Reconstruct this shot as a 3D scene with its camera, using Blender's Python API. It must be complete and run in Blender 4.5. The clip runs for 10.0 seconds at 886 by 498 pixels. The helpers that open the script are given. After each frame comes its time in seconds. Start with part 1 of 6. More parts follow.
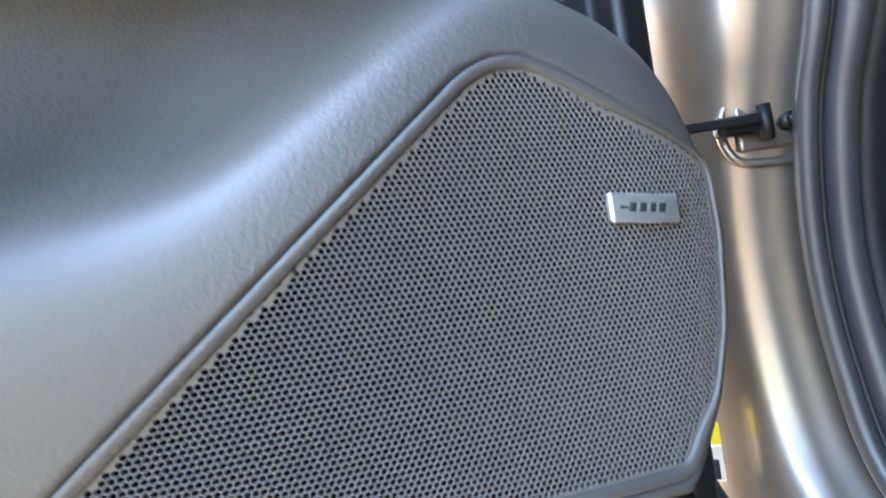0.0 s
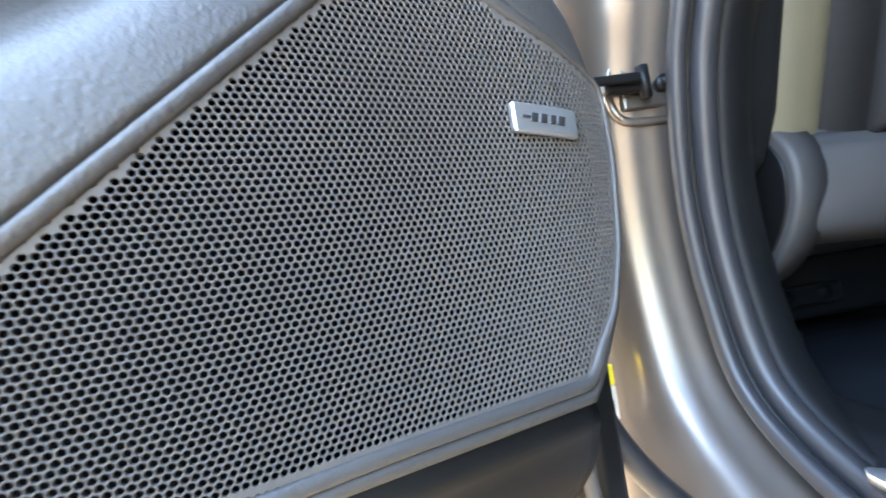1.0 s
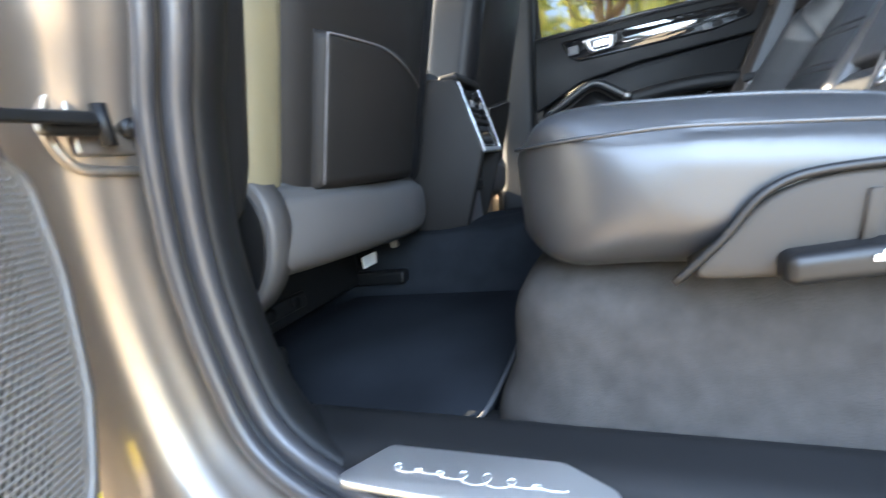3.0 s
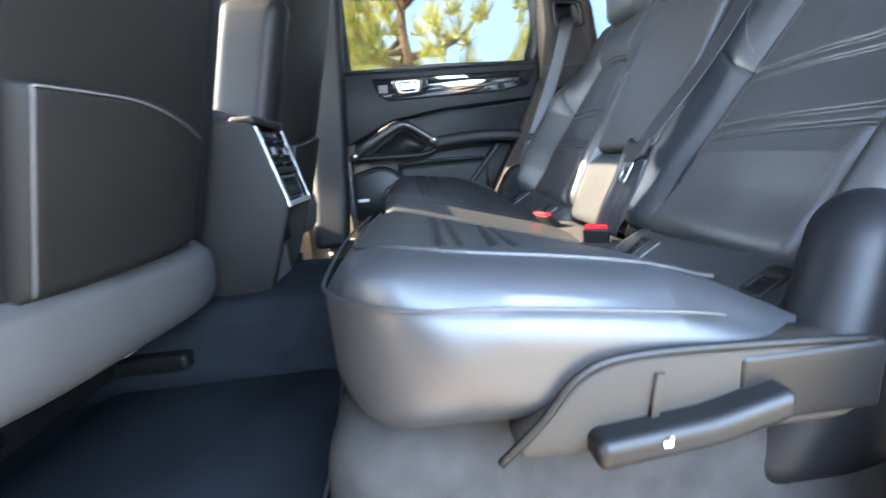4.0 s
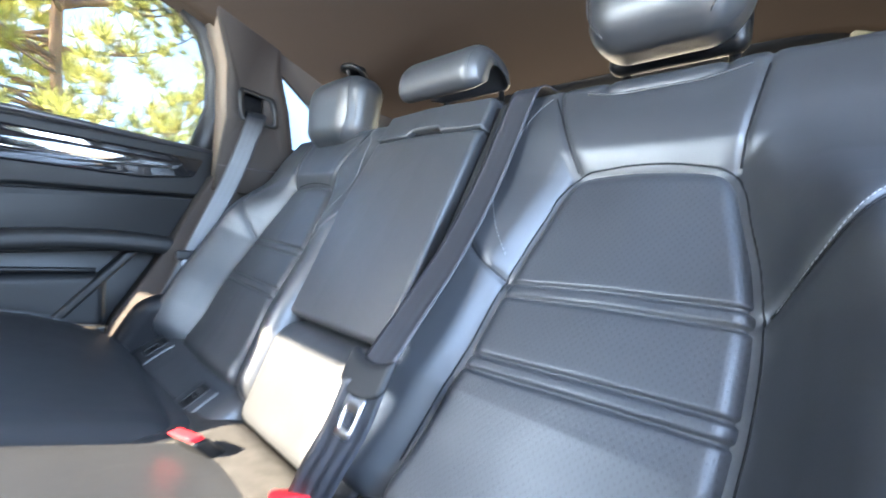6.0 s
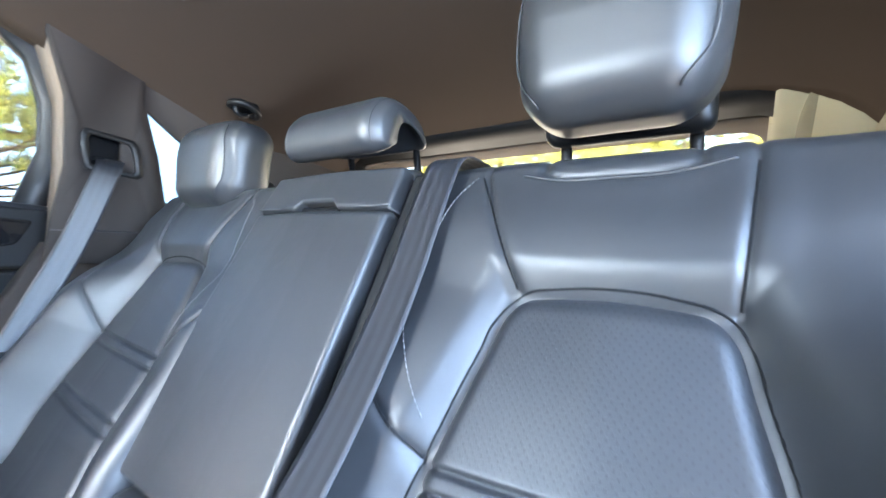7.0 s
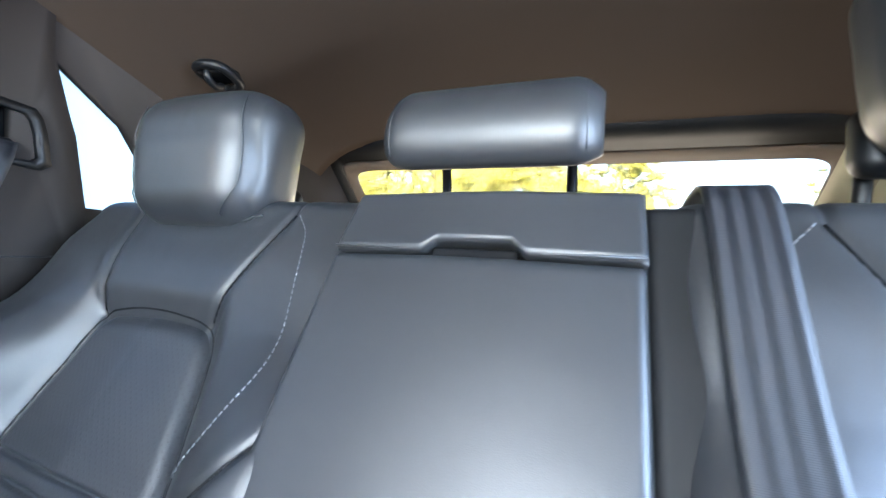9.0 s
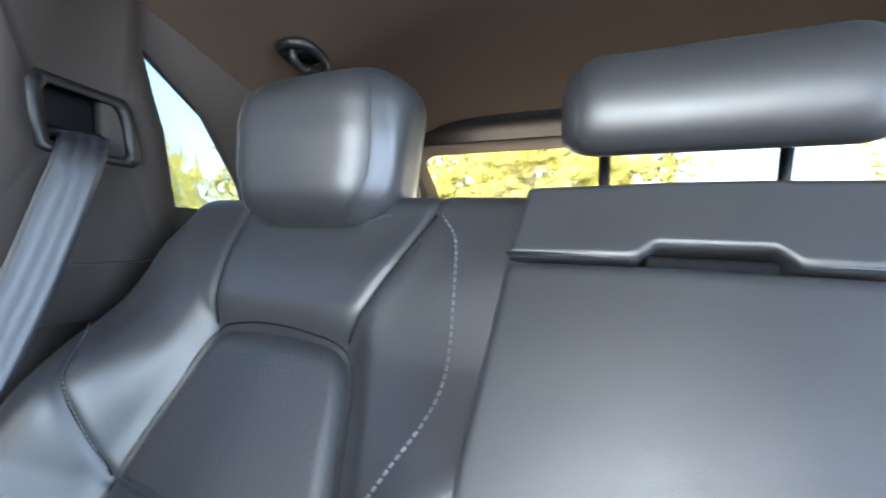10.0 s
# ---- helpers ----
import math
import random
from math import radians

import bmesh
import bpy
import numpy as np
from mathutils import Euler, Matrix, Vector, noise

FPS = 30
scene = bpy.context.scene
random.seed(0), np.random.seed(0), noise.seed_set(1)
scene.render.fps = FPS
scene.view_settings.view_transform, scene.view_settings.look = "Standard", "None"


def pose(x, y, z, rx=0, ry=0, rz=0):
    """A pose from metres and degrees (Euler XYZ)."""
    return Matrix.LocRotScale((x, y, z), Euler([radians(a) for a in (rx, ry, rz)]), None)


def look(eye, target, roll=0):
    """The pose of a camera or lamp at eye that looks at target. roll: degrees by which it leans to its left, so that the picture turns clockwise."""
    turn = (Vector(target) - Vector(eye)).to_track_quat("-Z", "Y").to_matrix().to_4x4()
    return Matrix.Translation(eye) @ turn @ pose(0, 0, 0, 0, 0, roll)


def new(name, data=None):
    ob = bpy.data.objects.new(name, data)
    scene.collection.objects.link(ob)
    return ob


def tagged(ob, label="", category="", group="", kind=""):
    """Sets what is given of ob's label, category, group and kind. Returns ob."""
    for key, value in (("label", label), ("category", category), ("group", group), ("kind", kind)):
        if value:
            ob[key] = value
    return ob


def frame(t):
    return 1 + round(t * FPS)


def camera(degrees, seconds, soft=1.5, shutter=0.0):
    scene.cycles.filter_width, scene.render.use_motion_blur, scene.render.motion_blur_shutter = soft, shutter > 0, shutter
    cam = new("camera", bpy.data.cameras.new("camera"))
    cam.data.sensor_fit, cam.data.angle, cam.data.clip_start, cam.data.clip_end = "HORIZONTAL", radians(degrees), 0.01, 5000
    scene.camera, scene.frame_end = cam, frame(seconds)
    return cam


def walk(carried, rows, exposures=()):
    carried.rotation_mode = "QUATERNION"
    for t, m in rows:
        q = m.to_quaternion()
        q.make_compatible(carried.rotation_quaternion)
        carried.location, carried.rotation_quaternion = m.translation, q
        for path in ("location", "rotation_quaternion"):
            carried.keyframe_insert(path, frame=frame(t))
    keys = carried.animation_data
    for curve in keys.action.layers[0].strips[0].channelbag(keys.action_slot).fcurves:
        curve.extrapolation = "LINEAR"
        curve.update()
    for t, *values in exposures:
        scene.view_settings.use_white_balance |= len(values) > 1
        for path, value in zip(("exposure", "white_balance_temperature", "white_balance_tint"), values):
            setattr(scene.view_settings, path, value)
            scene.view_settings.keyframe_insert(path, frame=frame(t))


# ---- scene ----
cam = camera(94.0, 10.0, shutter=0.4)
PATH = [
    (0, (-1.007, 0.602, 0.71), (-1.276, 2.582, 0.795), -7.3),
    (0.5, (-1.006, 0.615, 0.67), (-1.113, 2.611, 0.754), -7.5),
    (1, (-1.01, 0.623, 0.666), (-0.84, 2.615, 0.715), -8.8),
    (1.5, (-1.024, 0.64, 0.673), (-0.339, 2.518, 0.619), -10.2),
    (2, (-1.03, 0.651, 0.68), (0.159, 2.251, 0.518), -10.8),
    (2.5, (-1.006, 0.654, 0.696), (0.574, 1.847, 0.416), -10.3),
    (3, (-0.981, 0.644, 0.725), (0.831, 1.402, 0.351), -9.3),
    (3.2, (-0.973, 0.639, 0.745), (0.895, 1.229, 0.341), -8.6),
    (4.3, (-0.84, 0.646, 0.85), (1.078, 0.284, 0.413), -4.1),
    (4.5, (-0.792, 0.652, 0.869), (1.089, 0.118, 0.447), -2.9),
    (5, (-0.666, 0.638, 0.889), (1.074, -0.29, 0.554), 0.6),
    (5.5, (-0.58, 0.581, 0.906), (0.979, -0.654, 0.7), 3.3),
    (6, (-0.528, 0.519, 0.946), (0.84, -0.94, 0.884), 4.6),
    (6.2, (-0.512, 0.49, 0.962), (0.791, -1.027, 0.948), 4.9),
    (7.3, (-0.391, 0.345, 1.092), (0.639, -1.367, 1.166), 2.6),
    (7.5, (-0.345, 0.331, 1.098), (0.615, -1.419, 1.219), 3.3),
    (8, (-0.251, 0.336, 1.115), (0.583, -1.479, 1.225), 3.1),
    (8.5, (-0.151, 0.345, 1.117), (0.589, -1.511, 1.199), 3.0),
    (9, (-0.08, 0.336, 1.117), (0.627, -1.534, 1.167), 3.1),
    (9.5, (-0.012, 0.309, 1.117), (0.719, -1.552, 1.122), 3.0),
    (10, (0.062, 0.314, 1.133), (0.902, -1.501, 1.088), 2.1),
]
walk(cam, [(t, look(eye, target, roll)) for t, eye, target, roll in PATH], exposures=[(0, 3.85, 6500, 10), (1.5, 4.15, 6550, 10), (3, 4.5, 7050, 10), (4.5, 5.12, 6550, 10), (5.5, 5.42, 6400, 10), (6.5, 5.38, 6300, 10), (7.5, 5.28, 6050, 10), (8.5, 5.2, 6100, 10), (10, 4.88, 6350, 10)])

# ---------------------------------------------------------------- light
SUN_AZ, SUN_EL = 0.0, 32.0          # degrees from straight ahead towards the right, and above the horizon
world = bpy.data.worlds.new("sky")
scene.world = world
world.use_nodes = True
_nt = world.node_tree
_bg = _nt.nodes["Background"]
_sky = _nt.nodes.new("ShaderNodeTexSky")
_sky.sky_type, _sky.sun_disc = "NISHITA", False
_sky.sun_elevation, _sky.sun_rotation = radians(SUN_EL), radians(SUN_AZ)
_nt.links.new(_sky.outputs[0], _bg.inputs[0])
_bg.inputs[1].default_value = 0.15
sun = new("sun", bpy.data.lights.new("sun", "SUN"))
sun.data.energy, sun.data.angle, sun.data.color = 3.4, radians(0.5), (1.0, 0.87, 0.66)
_s = Vector((math.sin(radians(SUN_AZ)) * math.cos(radians(SUN_EL)), math.cos(radians(SUN_AZ)) * math.cos(radians(SUN_EL)), math.sin(radians(SUN_EL))))
sun.matrix_world = look(_s * 30, (0, 0, 0))
# daylight through the windscreen opening
screen = new("windscreen_light", bpy.data.lights.new("windscreen_light", "AREA"))
screen.data.shape, screen.data.size, screen.data.size_y, screen.data.energy, screen.data.color = "RECTANGLE", 1.3, 0.80, 7.5, (0.62, 0.81, 1.0)
screen.matrix_world = look((0.01, 1.88, 1.24), (0.01, 0.5, 0.98))
# sky light that falls in at the open door
entry = new("doorway_light", bpy.data.lights.new("doorway_light", "AREA"))
entry.data.shape, entry.data.size, entry.data.size_y, entry.data.energy, entry.data.color = "RECTANGLE", 0.85, 0.65, 2.9, (0.50, 0.69, 1.0)
entry.matrix_world = look((-1.26, 0.28, 1.17), (-0.3, 0.06, 0.92))

# warm daylight from the sunlit ground that comes in low through the rear window
tail_light = new("rear_window_light", bpy.data.lights.new("rear_window_light", "AREA"))
tail_light.data.shape, tail_light.data.size, tail_light.data.size_y, tail_light.data.energy, tail_light.data.color = "RECTANGLE", 1.0, 0.16, 0.22, (1.0, 0.86, 0.68)
tail_light.matrix_world = look((0.04, -0.875, 1.150), (0.0, -0.30, 1.45))

# ---------------------------------------------------------------- materials
def material(name, color, rough=0.5, metal=0.0, spec=0.5, var=0.12, var_scale=9.0, grain=0.0, grain_scale=900.0, coat=0.0,
             grain_kind="noise", rough_var=0.1, uv=False, second=None):
    m = bpy.data.materials.new(name)
    m.use_nodes = True
    nt = m.node_tree
    b = nt.nodes["Principled BSDF"]
    b.inputs["Roughness"].default_value, b.inputs["Metallic"].default_value = rough, metal
    b.inputs["Specular IOR Level"].default_value = spec
    b.inputs["Coat Weight"].default_value = coat
    b.inputs["Coat Roughness"].default_value = 0.06
    tc = nt.nodes.new("ShaderNodeTexCoord")
    src = tc.outputs["UV" if uv else "Object"]
    big = nt.nodes.new("ShaderNodeTexNoise")
    big.inputs["Scale"].default_value, big.inputs["Detail"].default_value = var_scale, 5
    nt.links.new(src, big.inputs["Vector"])
    mix = nt.nodes.new("ShaderNodeMix")
    mix.data_type = "RGBA"
    lo = [max(0, c * (1 - var)) for c in color]
    hi = [min(1, c * (1 + var)) for c in (second or color)]
    mix.inputs[6].default_value, mix.inputs[7].default_value = (*lo, 1), (*hi, 1)
    nt.links.new(big.outputs[0], mix.inputs[0])
    nt.links.new(mix.outputs[2], b.inputs["Base Color"])
    rr = nt.nodes.new("ShaderNodeMapRange")
    rr.inputs[3].default_value, rr.inputs[4].default_value = max(0.02, rough - rough_var), min(1, rough + rough_var)
    nt.links.new(big.outputs[0], rr.inputs[0])
    nt.links.new(rr.outputs[0], b.inputs["Roughness"])
    if grain:
        if grain_kind == "noise":
            g = nt.nodes.new("ShaderNodeTexNoise")
            g.inputs["Detail"].default_value = 3
        else:
            g = nt.nodes.new("ShaderNodeTexVoronoi")
            g.feature = "DISTANCE_TO_EDGE" if grain_kind == "cells" else "F1"
        g.inputs["Scale"].default_value = grain_scale
        nt.links.new(src, g.inputs["Vector"])
        bump = nt.nodes.new("ShaderNodeBump")
        bump.inputs["Strength"].default_value, bump.inputs["Distance"].default_value = grain, 0.4 / grain_scale
        nt.links.new(g.outputs["Distance" if grain_kind != "noise" else 0], bump.inputs["Height"])
        nt.links.new(bump.outputs[0], b.inputs["Normal"])
    return m


def dotted(m, pitch, size, depth=0.6):
    """Rows of small punched dots over a material, staggered, along the surface's own metres."""
    nt = m.node_tree
    b = nt.nodes["Principled BSDF"]
    tc = nt.nodes.new("ShaderNodeTexCoord")
    parts = []
    for shift in (0.0, 0.5):
        v = nt.nodes.new("ShaderNodeVectorMath")
        v.operation = "MULTIPLY_ADD"
        v.inputs[1].default_value = (1 / pitch, 1 / (pitch * 1.2), 0)
        v.inputs[2].default_value = (shift, shift, 0)
        nt.links.new(tc.outputs["UV"], v.inputs[0])
        fr = nt.nodes.new("ShaderNodeVectorMath")
        fr.operation = "FRACTION"
        nt.links.new(v.outputs[0], fr.inputs[0])
        d = nt.nodes.new("ShaderNodeVectorMath")
        d.operation = "DISTANCE"
        d.inputs[1].default_value = (0.5, 0.5, 0)
        nt.links.new(fr.outputs[0], d.inputs[0])
        parts.append(d)
    mn = nt.nodes.new("ShaderNodeMath")
    mn.operation = "MINIMUM"
    nt.links.new(parts[0].outputs["Value"], mn.inputs[0])
    nt.links.new(parts[1].outputs["Value"], mn.inputs[1])
    mr = nt.nodes.new("ShaderNodeMapRange")
    mr.inputs[1].default_value, mr.inputs[2].default_value = size * 0.6, size
    nt.links.new(mn.outputs[0], mr.inputs[0])
    bump = nt.nodes.new("ShaderNodeBump")
    bump.inputs["Strength"].default_value, bump.inputs["Distance"].default_value = depth, 0.0006
    nt.links.new(mr.outputs[0], bump.inputs["Height"])
    old = b.inputs["Normal"].links
    if old:
        nt.links.new(old[0].from_socket, bump.inputs["Normal"])
    nt.links.new(bump.outputs[0], b.inputs["Normal"])
    mul = nt.nodes.new("ShaderNodeMix")
    mul.data_type, mul.blend_type = "RGBA", "MULTIPLY"
    mul.inputs[0].default_value = 1.0
    col = b.inputs["Base Color"].links[0].from_socket
    ramp = nt.nodes.new("ShaderNodeMapRange")
    ramp.inputs[3].default_value = 0.55
    nt.links.new(mr.outputs[0], ramp.inputs[0])
    nt.links.new(col, mul.inputs[6])
    nt.links.new(ramp.outputs[0], mul.inputs[7])
    nt.links.new(mul.outputs[2], b.inputs["Base Color"])
    return m


def wrinkled(m, scale, depth):
    """Soft creases and hollows of stretched leather over a material's own grain."""
    nt = m.node_tree
    b = nt.nodes["Principled BSDF"]
    tc = nt.nodes.new("ShaderNodeTexCoord")
    n1 = nt.nodes.new("ShaderNodeTexNoise")
    n1.inputs["Scale"].default_value, n1.inputs["Detail"].default_value, n1.inputs["Distortion"].default_value = scale, 2, 0.6
    nt.links.new(tc.outputs["Object"], n1.inputs["Vector"])
    bump = nt.nodes.new("ShaderNodeBump")
    bump.inputs["Strength"].default_value, bump.inputs["Distance"].default_value = 0.5, depth
    nt.links.new(n1.outputs[0], bump.inputs["Height"])
    old = b.inputs["Normal"].links
    if old:
        nt.links.new(old[0].from_socket, bump.inputs["Normal"])
    nt.links.new(bump.outputs[0], b.inputs["Normal"])
    return m


def webbing(m, pitch):
    """Fine cross ribs and three lengthwise stripes of a woven belt."""
    nt = m.node_tree
    b = nt.nodes["Principled BSDF"]
    tc = nt.nodes.new("ShaderNodeTexCoord")
    sep = nt.nodes.new("ShaderNodeSeparateXYZ")
    nt.links.new(tc.outputs["UV"], sep.inputs[0])
    def wave(out, freq):
        a = nt.nodes.new("ShaderNodeMath"); a.operation = "MULTIPLY"; a.inputs[1].default_value = freq
        s = nt.nodes.new("ShaderNodeMath"); s.operation = "SINE"
        nt.links.new(out, a.inputs[0]); nt.links.new(a.outputs[0], s.inputs[0])
        return s.outputs[0]
    rib = wave(sep.outputs[1], 2 * math.pi / pitch)
    stripe = wave(sep.outputs[0], 2 * math.pi / 0.0125)
    add = nt.nodes.new("ShaderNodeMath"); add.operation = "MULTIPLY_ADD"; add.inputs[1].default_value = 0.05
    nt.links.new(stripe, add.inputs[0]); nt.links.new(rib, add.inputs[2])
    bump = nt.nodes.new("ShaderNodeBump")
    bump.inputs["Strength"].default_value, bump.inputs["Distance"].default_value = 0.14, 0.0004
    nt.links.new(add.outputs[0], bump.inputs["Height"]); nt.links.new(bump.outputs[0], b.inputs["Normal"])
    mr = nt.nodes.new("ShaderNodeMapRange")
    mr.inputs[1].default_value, mr.inputs[2].default_value, mr.inputs[3].default_value, mr.inputs[4].default_value = -0.4, 0.4, 0.40, 0.50
    nt.links.new(stripe, mr.inputs[0]); nt.links.new(mr.outputs[0], b.inputs["Roughness"])
    dye = nt.nodes.new("ShaderNodeMapRange")
    dye.inputs[1].default_value, dye.inputs[2].default_value, dye.inputs[3].default_value, dye.inputs[4].default_value = -0.5, 0.5, 0.55, 1.15
    nt.links.new(stripe, dye.inputs[0])
    mul = nt.nodes.new("ShaderNodeMix")
    mul.data_type, mul.blend_type = "RGBA", "MULTIPLY"
    mul.inputs[0].default_value = 1.0
    nt.links.new(b.inputs["Base Color"].links[0].from_socket, mul.inputs[6])
    nt.links.new(dye.outputs[0], mul.inputs[7])
    nt.links.new(mul.outputs[2], b.inputs["Base Color"])
    return m


LEATHER = wrinkled(material("black_leather", (0.0162, 0.0171, 0.0190), 0.44, spec=0.52, var=0.15, var_scale=14, grain=0.22, grain_scale=750, grain_kind="cells", rough_var=0.06), 24, 0.0012)
PERFORATED = dotted(material("perforated_leather", (0.0180, 0.0190, 0.0212), 0.45, spec=0.52, var=0.15, var_scale=14, grain=0.3, grain_scale=750, grain_kind="cells", rough_var=0.06), 0.0072, 0.17, 0.2)
GRAINED = material("grained_door_skin", (0.046, 0.0435, 0.042), 0.50, var=0.12, var_scale=20, grain=0.42, grain_scale=380, rough_var=0.06)
SOFT = material("dark_soft_plastic", (0.0065, 0.0068, 0.0075), 0.58, spec=0.25, var=0.15, grain=0.3, grain_scale=1200)
DARK = material("black_plastic", (0.0045, 0.0046, 0.005), 0.46, spec=0.25, var=0.2, grain=0.2, grain_scale=1500)
GREY = material("grey_plastic", (0.062, 0.060, 0.063), 0.55, var=0.14, grain=0.25, grain_scale=1300)
SEATBACK = material("seat_back_plastic", (0.0076, 0.0069, 0.0066), 0.60, spec=0.16, var=0.14, grain=0.3, grain_scale=1100)
HEADLINER = material("headliner_fabric", (0.034, 0.0240, 0.0178), 0.92, var=0.08, var_scale=6, grain=0.5, grain_scale=1400, spec=0.1)
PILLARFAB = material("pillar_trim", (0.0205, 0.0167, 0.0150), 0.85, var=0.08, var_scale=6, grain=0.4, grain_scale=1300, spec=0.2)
# Tan trim colour with the light on the left side mixed in
BEIGE = material("lit_tan_trim", (0.24, 0.215, 0.145), 0.8, var=0.08, grain=0.3, grain_scale=1200)
CARPET = material("dark_carpet", (0.0100, 0.0116, 0.0138), 0.97, var=0.5, var_scale=25, grain=1.0, grain_scale=900, spec=0.05)
CARPETGREY = material("grey_carpet", (0.027, 0.0258, 0.0252), 0.97, var=0.5, var_scale=45, grain=1.0, grain_scale=700, spec=0.05)
MAT = material("mat_pile", (0.0092, 0.0107, 0.0130), 0.97, var=0.6, var_scale=9, grain=1.0, grain_scale=800, spec=0.05)
MATEDGE = material("mat_binding", (0.032, 0.034, 0.038), 0.9, var=0.2)
PAINT = material("bronze_grey_paint", (0.19, 0.164, 0.142), 0.32, metal=0.72, var=0.06, var_scale=60, coat=0.2, rough_var=0.03)
RUBBER = material("weather_strip_rubber", (0.024, 0.024, 0.027), 0.42, var=0.15)
CHROME = material("satin_chrome", (0.36, 0.36, 0.37), 0.30, metal=1.0, var=0.05)
ALU = material("brushed_aluminium", (0.66, 0.67, 0.68), 0.36, metal=0.9, var=0.05, grain=0.15, grain_scale=900)
STEEL = material("dull_steel", (0.42, 0.41, 0.40), 0.35, metal=1.0, var=0.12)
BROWNTRIM = material("brown_window_trim", (0.060, 0.043, 0.031), 0.75, var=0.1)
BRONZE = material("bronze_edging", (0.30, 0.25, 0.22), 0.38, metal=0.5, var=0.08)
PIANO = material("piano_black", (0.008, 0.008, 0.009), 0.06, var=0.1, coat=1.0, rough_var=0.02)
WHITE = material("white_label", (0.75, 0.75, 0.73), 0.5, var=0.06)
YELLOW = material("yellow_label", (0.75, 0.66, 0.03), 0.5, var=0.06)
RED = material("red_release_button", (0.50, 0.012, 0.016), 0.5, spec=0.25, var=0.08)
BELT = webbing(material("woven_belt", (0.0125, 0.013, 0.016), 0.40, var=0.1, uv=True), 0.0012)
GRILLE = material("grille_sheet", (0.098, 0.091, 0.086), 0.50, metal=0.10, spec=0.22, var=0.06, rough_var=0.05)
# Near-black for the speaker cloth and for shade drawn inside recesses and openings
HOLLOW = material("hollow_shade_black", (0.004, 0.004, 0.0045), 0.8, spec=0.08, var=0.3, var_scale=30)
SKIRT = material("grey_seat_skirt", (0.040, 0.0385, 0.039), 0.6, var=0.2, var_scale=18, grain=0.4, grain_scale=900)
# Vinyl darkened to near-black in place of shade from the doorway light
SIDEPAD = material("shaded_side_vinyl", (0.0048, 0.0050, 0.0060), 0.50, var=0.15, grain=0.3, grain_scale=900, spec=0.16)
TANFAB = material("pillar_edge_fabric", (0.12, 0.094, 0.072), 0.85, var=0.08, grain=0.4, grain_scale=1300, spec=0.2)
# Olive of the speaker cloth, also standing in for sun on the outer bolsters
OLIVE = material("speaker_olive_and_sunlit_side", (0.105, 0.092, 0.056), 0.6, var=0.1, grain=0.3, grain_scale=900)
SIDEGREY = material("seat_side_plastic", (0.021, 0.0178, 0.0148), 0.65, spec=0.2, var=0.12, grain=0.3, grain_scale=1100)
STITCH = material("grey_thread", (0.13, 0.13, 0.135), 0.6, var=0.1)
# Dark thread, also used for the shadow line round the seat insert
SEAM = material("seam_thread_and_shade", (0.004, 0.0042, 0.005), 0.8, var=0.1, spec=0.15)
INK = material("dark_print", (0.02, 0.02, 0.022), 0.5, var=0.1)
GROUND = material("pale_gravel", (0.46, 0.38, 0.27), 0.95, var=0.25, var_scale=1.5, grain=0.8, grain_scale=60, spec=0.1)
BARK = material("pine_bark", (0.30, 0.20, 0.13), 0.9, var=0.3, var_scale=8, grain=1.0, grain_scale=30)
NEEDLES = material("pine_needles", (0.48, 0.48, 0.12), 0.6, var=0.3, var_scale=1.2, second=(0.72, 0.70, 0.24))


def glass(name, tint):
    m = bpy.data.materials.new(name)
    m.use_nodes = True
    g = m.node_tree.nodes["Principled BSDF"]
    g.inputs["Transmission Weight"].default_value, g.inputs["Roughness"].default_value, g.inputs["IOR"].default_value = 1.0, 0.0, 1.05
    g.inputs["Base Color"].default_value = (*tint, 1)
    return m


GLASS = glass("privacy_glass", (0.086, 0.0925, 0.100))
QUARTERGLASS = glass("quarter_window_glass", (0.066, 0.076, 0.088))
REARGLASS = glass("rear_window_glass", (0.112, 0.113, 0.110))

# ---------------------------------------------------------------- building blocks
def thing(name, loc, label, category, group="", kind="", rz=0.0):
    ob = new(name)
    ob.empty_display_size = 0.05
    ob.matrix_world = pose(*loc, 0, 0, rz)
    return tagged(ob, label, category, group, kind)


def base_of(ob):
    p = Vector((0, 0, 0))
    while ob is not None:
        p = p + ob.matrix_basis.translation
        ob = ob.parent
    return np.array(p)


def part(name, geo, mat, parent=None, label="", smooth=True, local=False, kind="", category=""):
    """One mesh object from (verts, faces[, uv]) in world metres, under a thing."""
    V, F = np.asarray(geo[0], float), geo[1]
    uv = geo[2] if len(geo) > 2 else None
    if parent is not None and not local:
        V = V - base_of(parent)
    me = bpy.data.meshes.new(name)
    me.from_pydata(V.tolist(), [], [list(map(int, f)) for f in F])
    if uv is not None:
        lay = me.uv_layers.new(name="UVMap")
        idx = np.zeros(len(me.loops), dtype=np.int32)
        me.loops.foreach_get("vertex_index", idx)
        lay.data.foreach_set("uv", np.asarray(uv, float)[idx].astype(np.float32).ravel())
    me.materials.append(mat)
    bm = bmesh.new()
    bm.from_mesh(me)
    if len(F) < 150000:
        bmesh.ops.recalc_face_normals(bm, faces=bm.faces)
    bm.to_mesh(me)
    bm.free()
    if smooth:
        me.polygons.foreach_set("use_smooth", [True] * len(me.polygons))
        if smooth == "auto":
            me.set_sharp_from_angle(angle=radians(40))
    ob = new(name, me)
    ob.parent = parent
    return tagged(ob, label, category, "", kind)


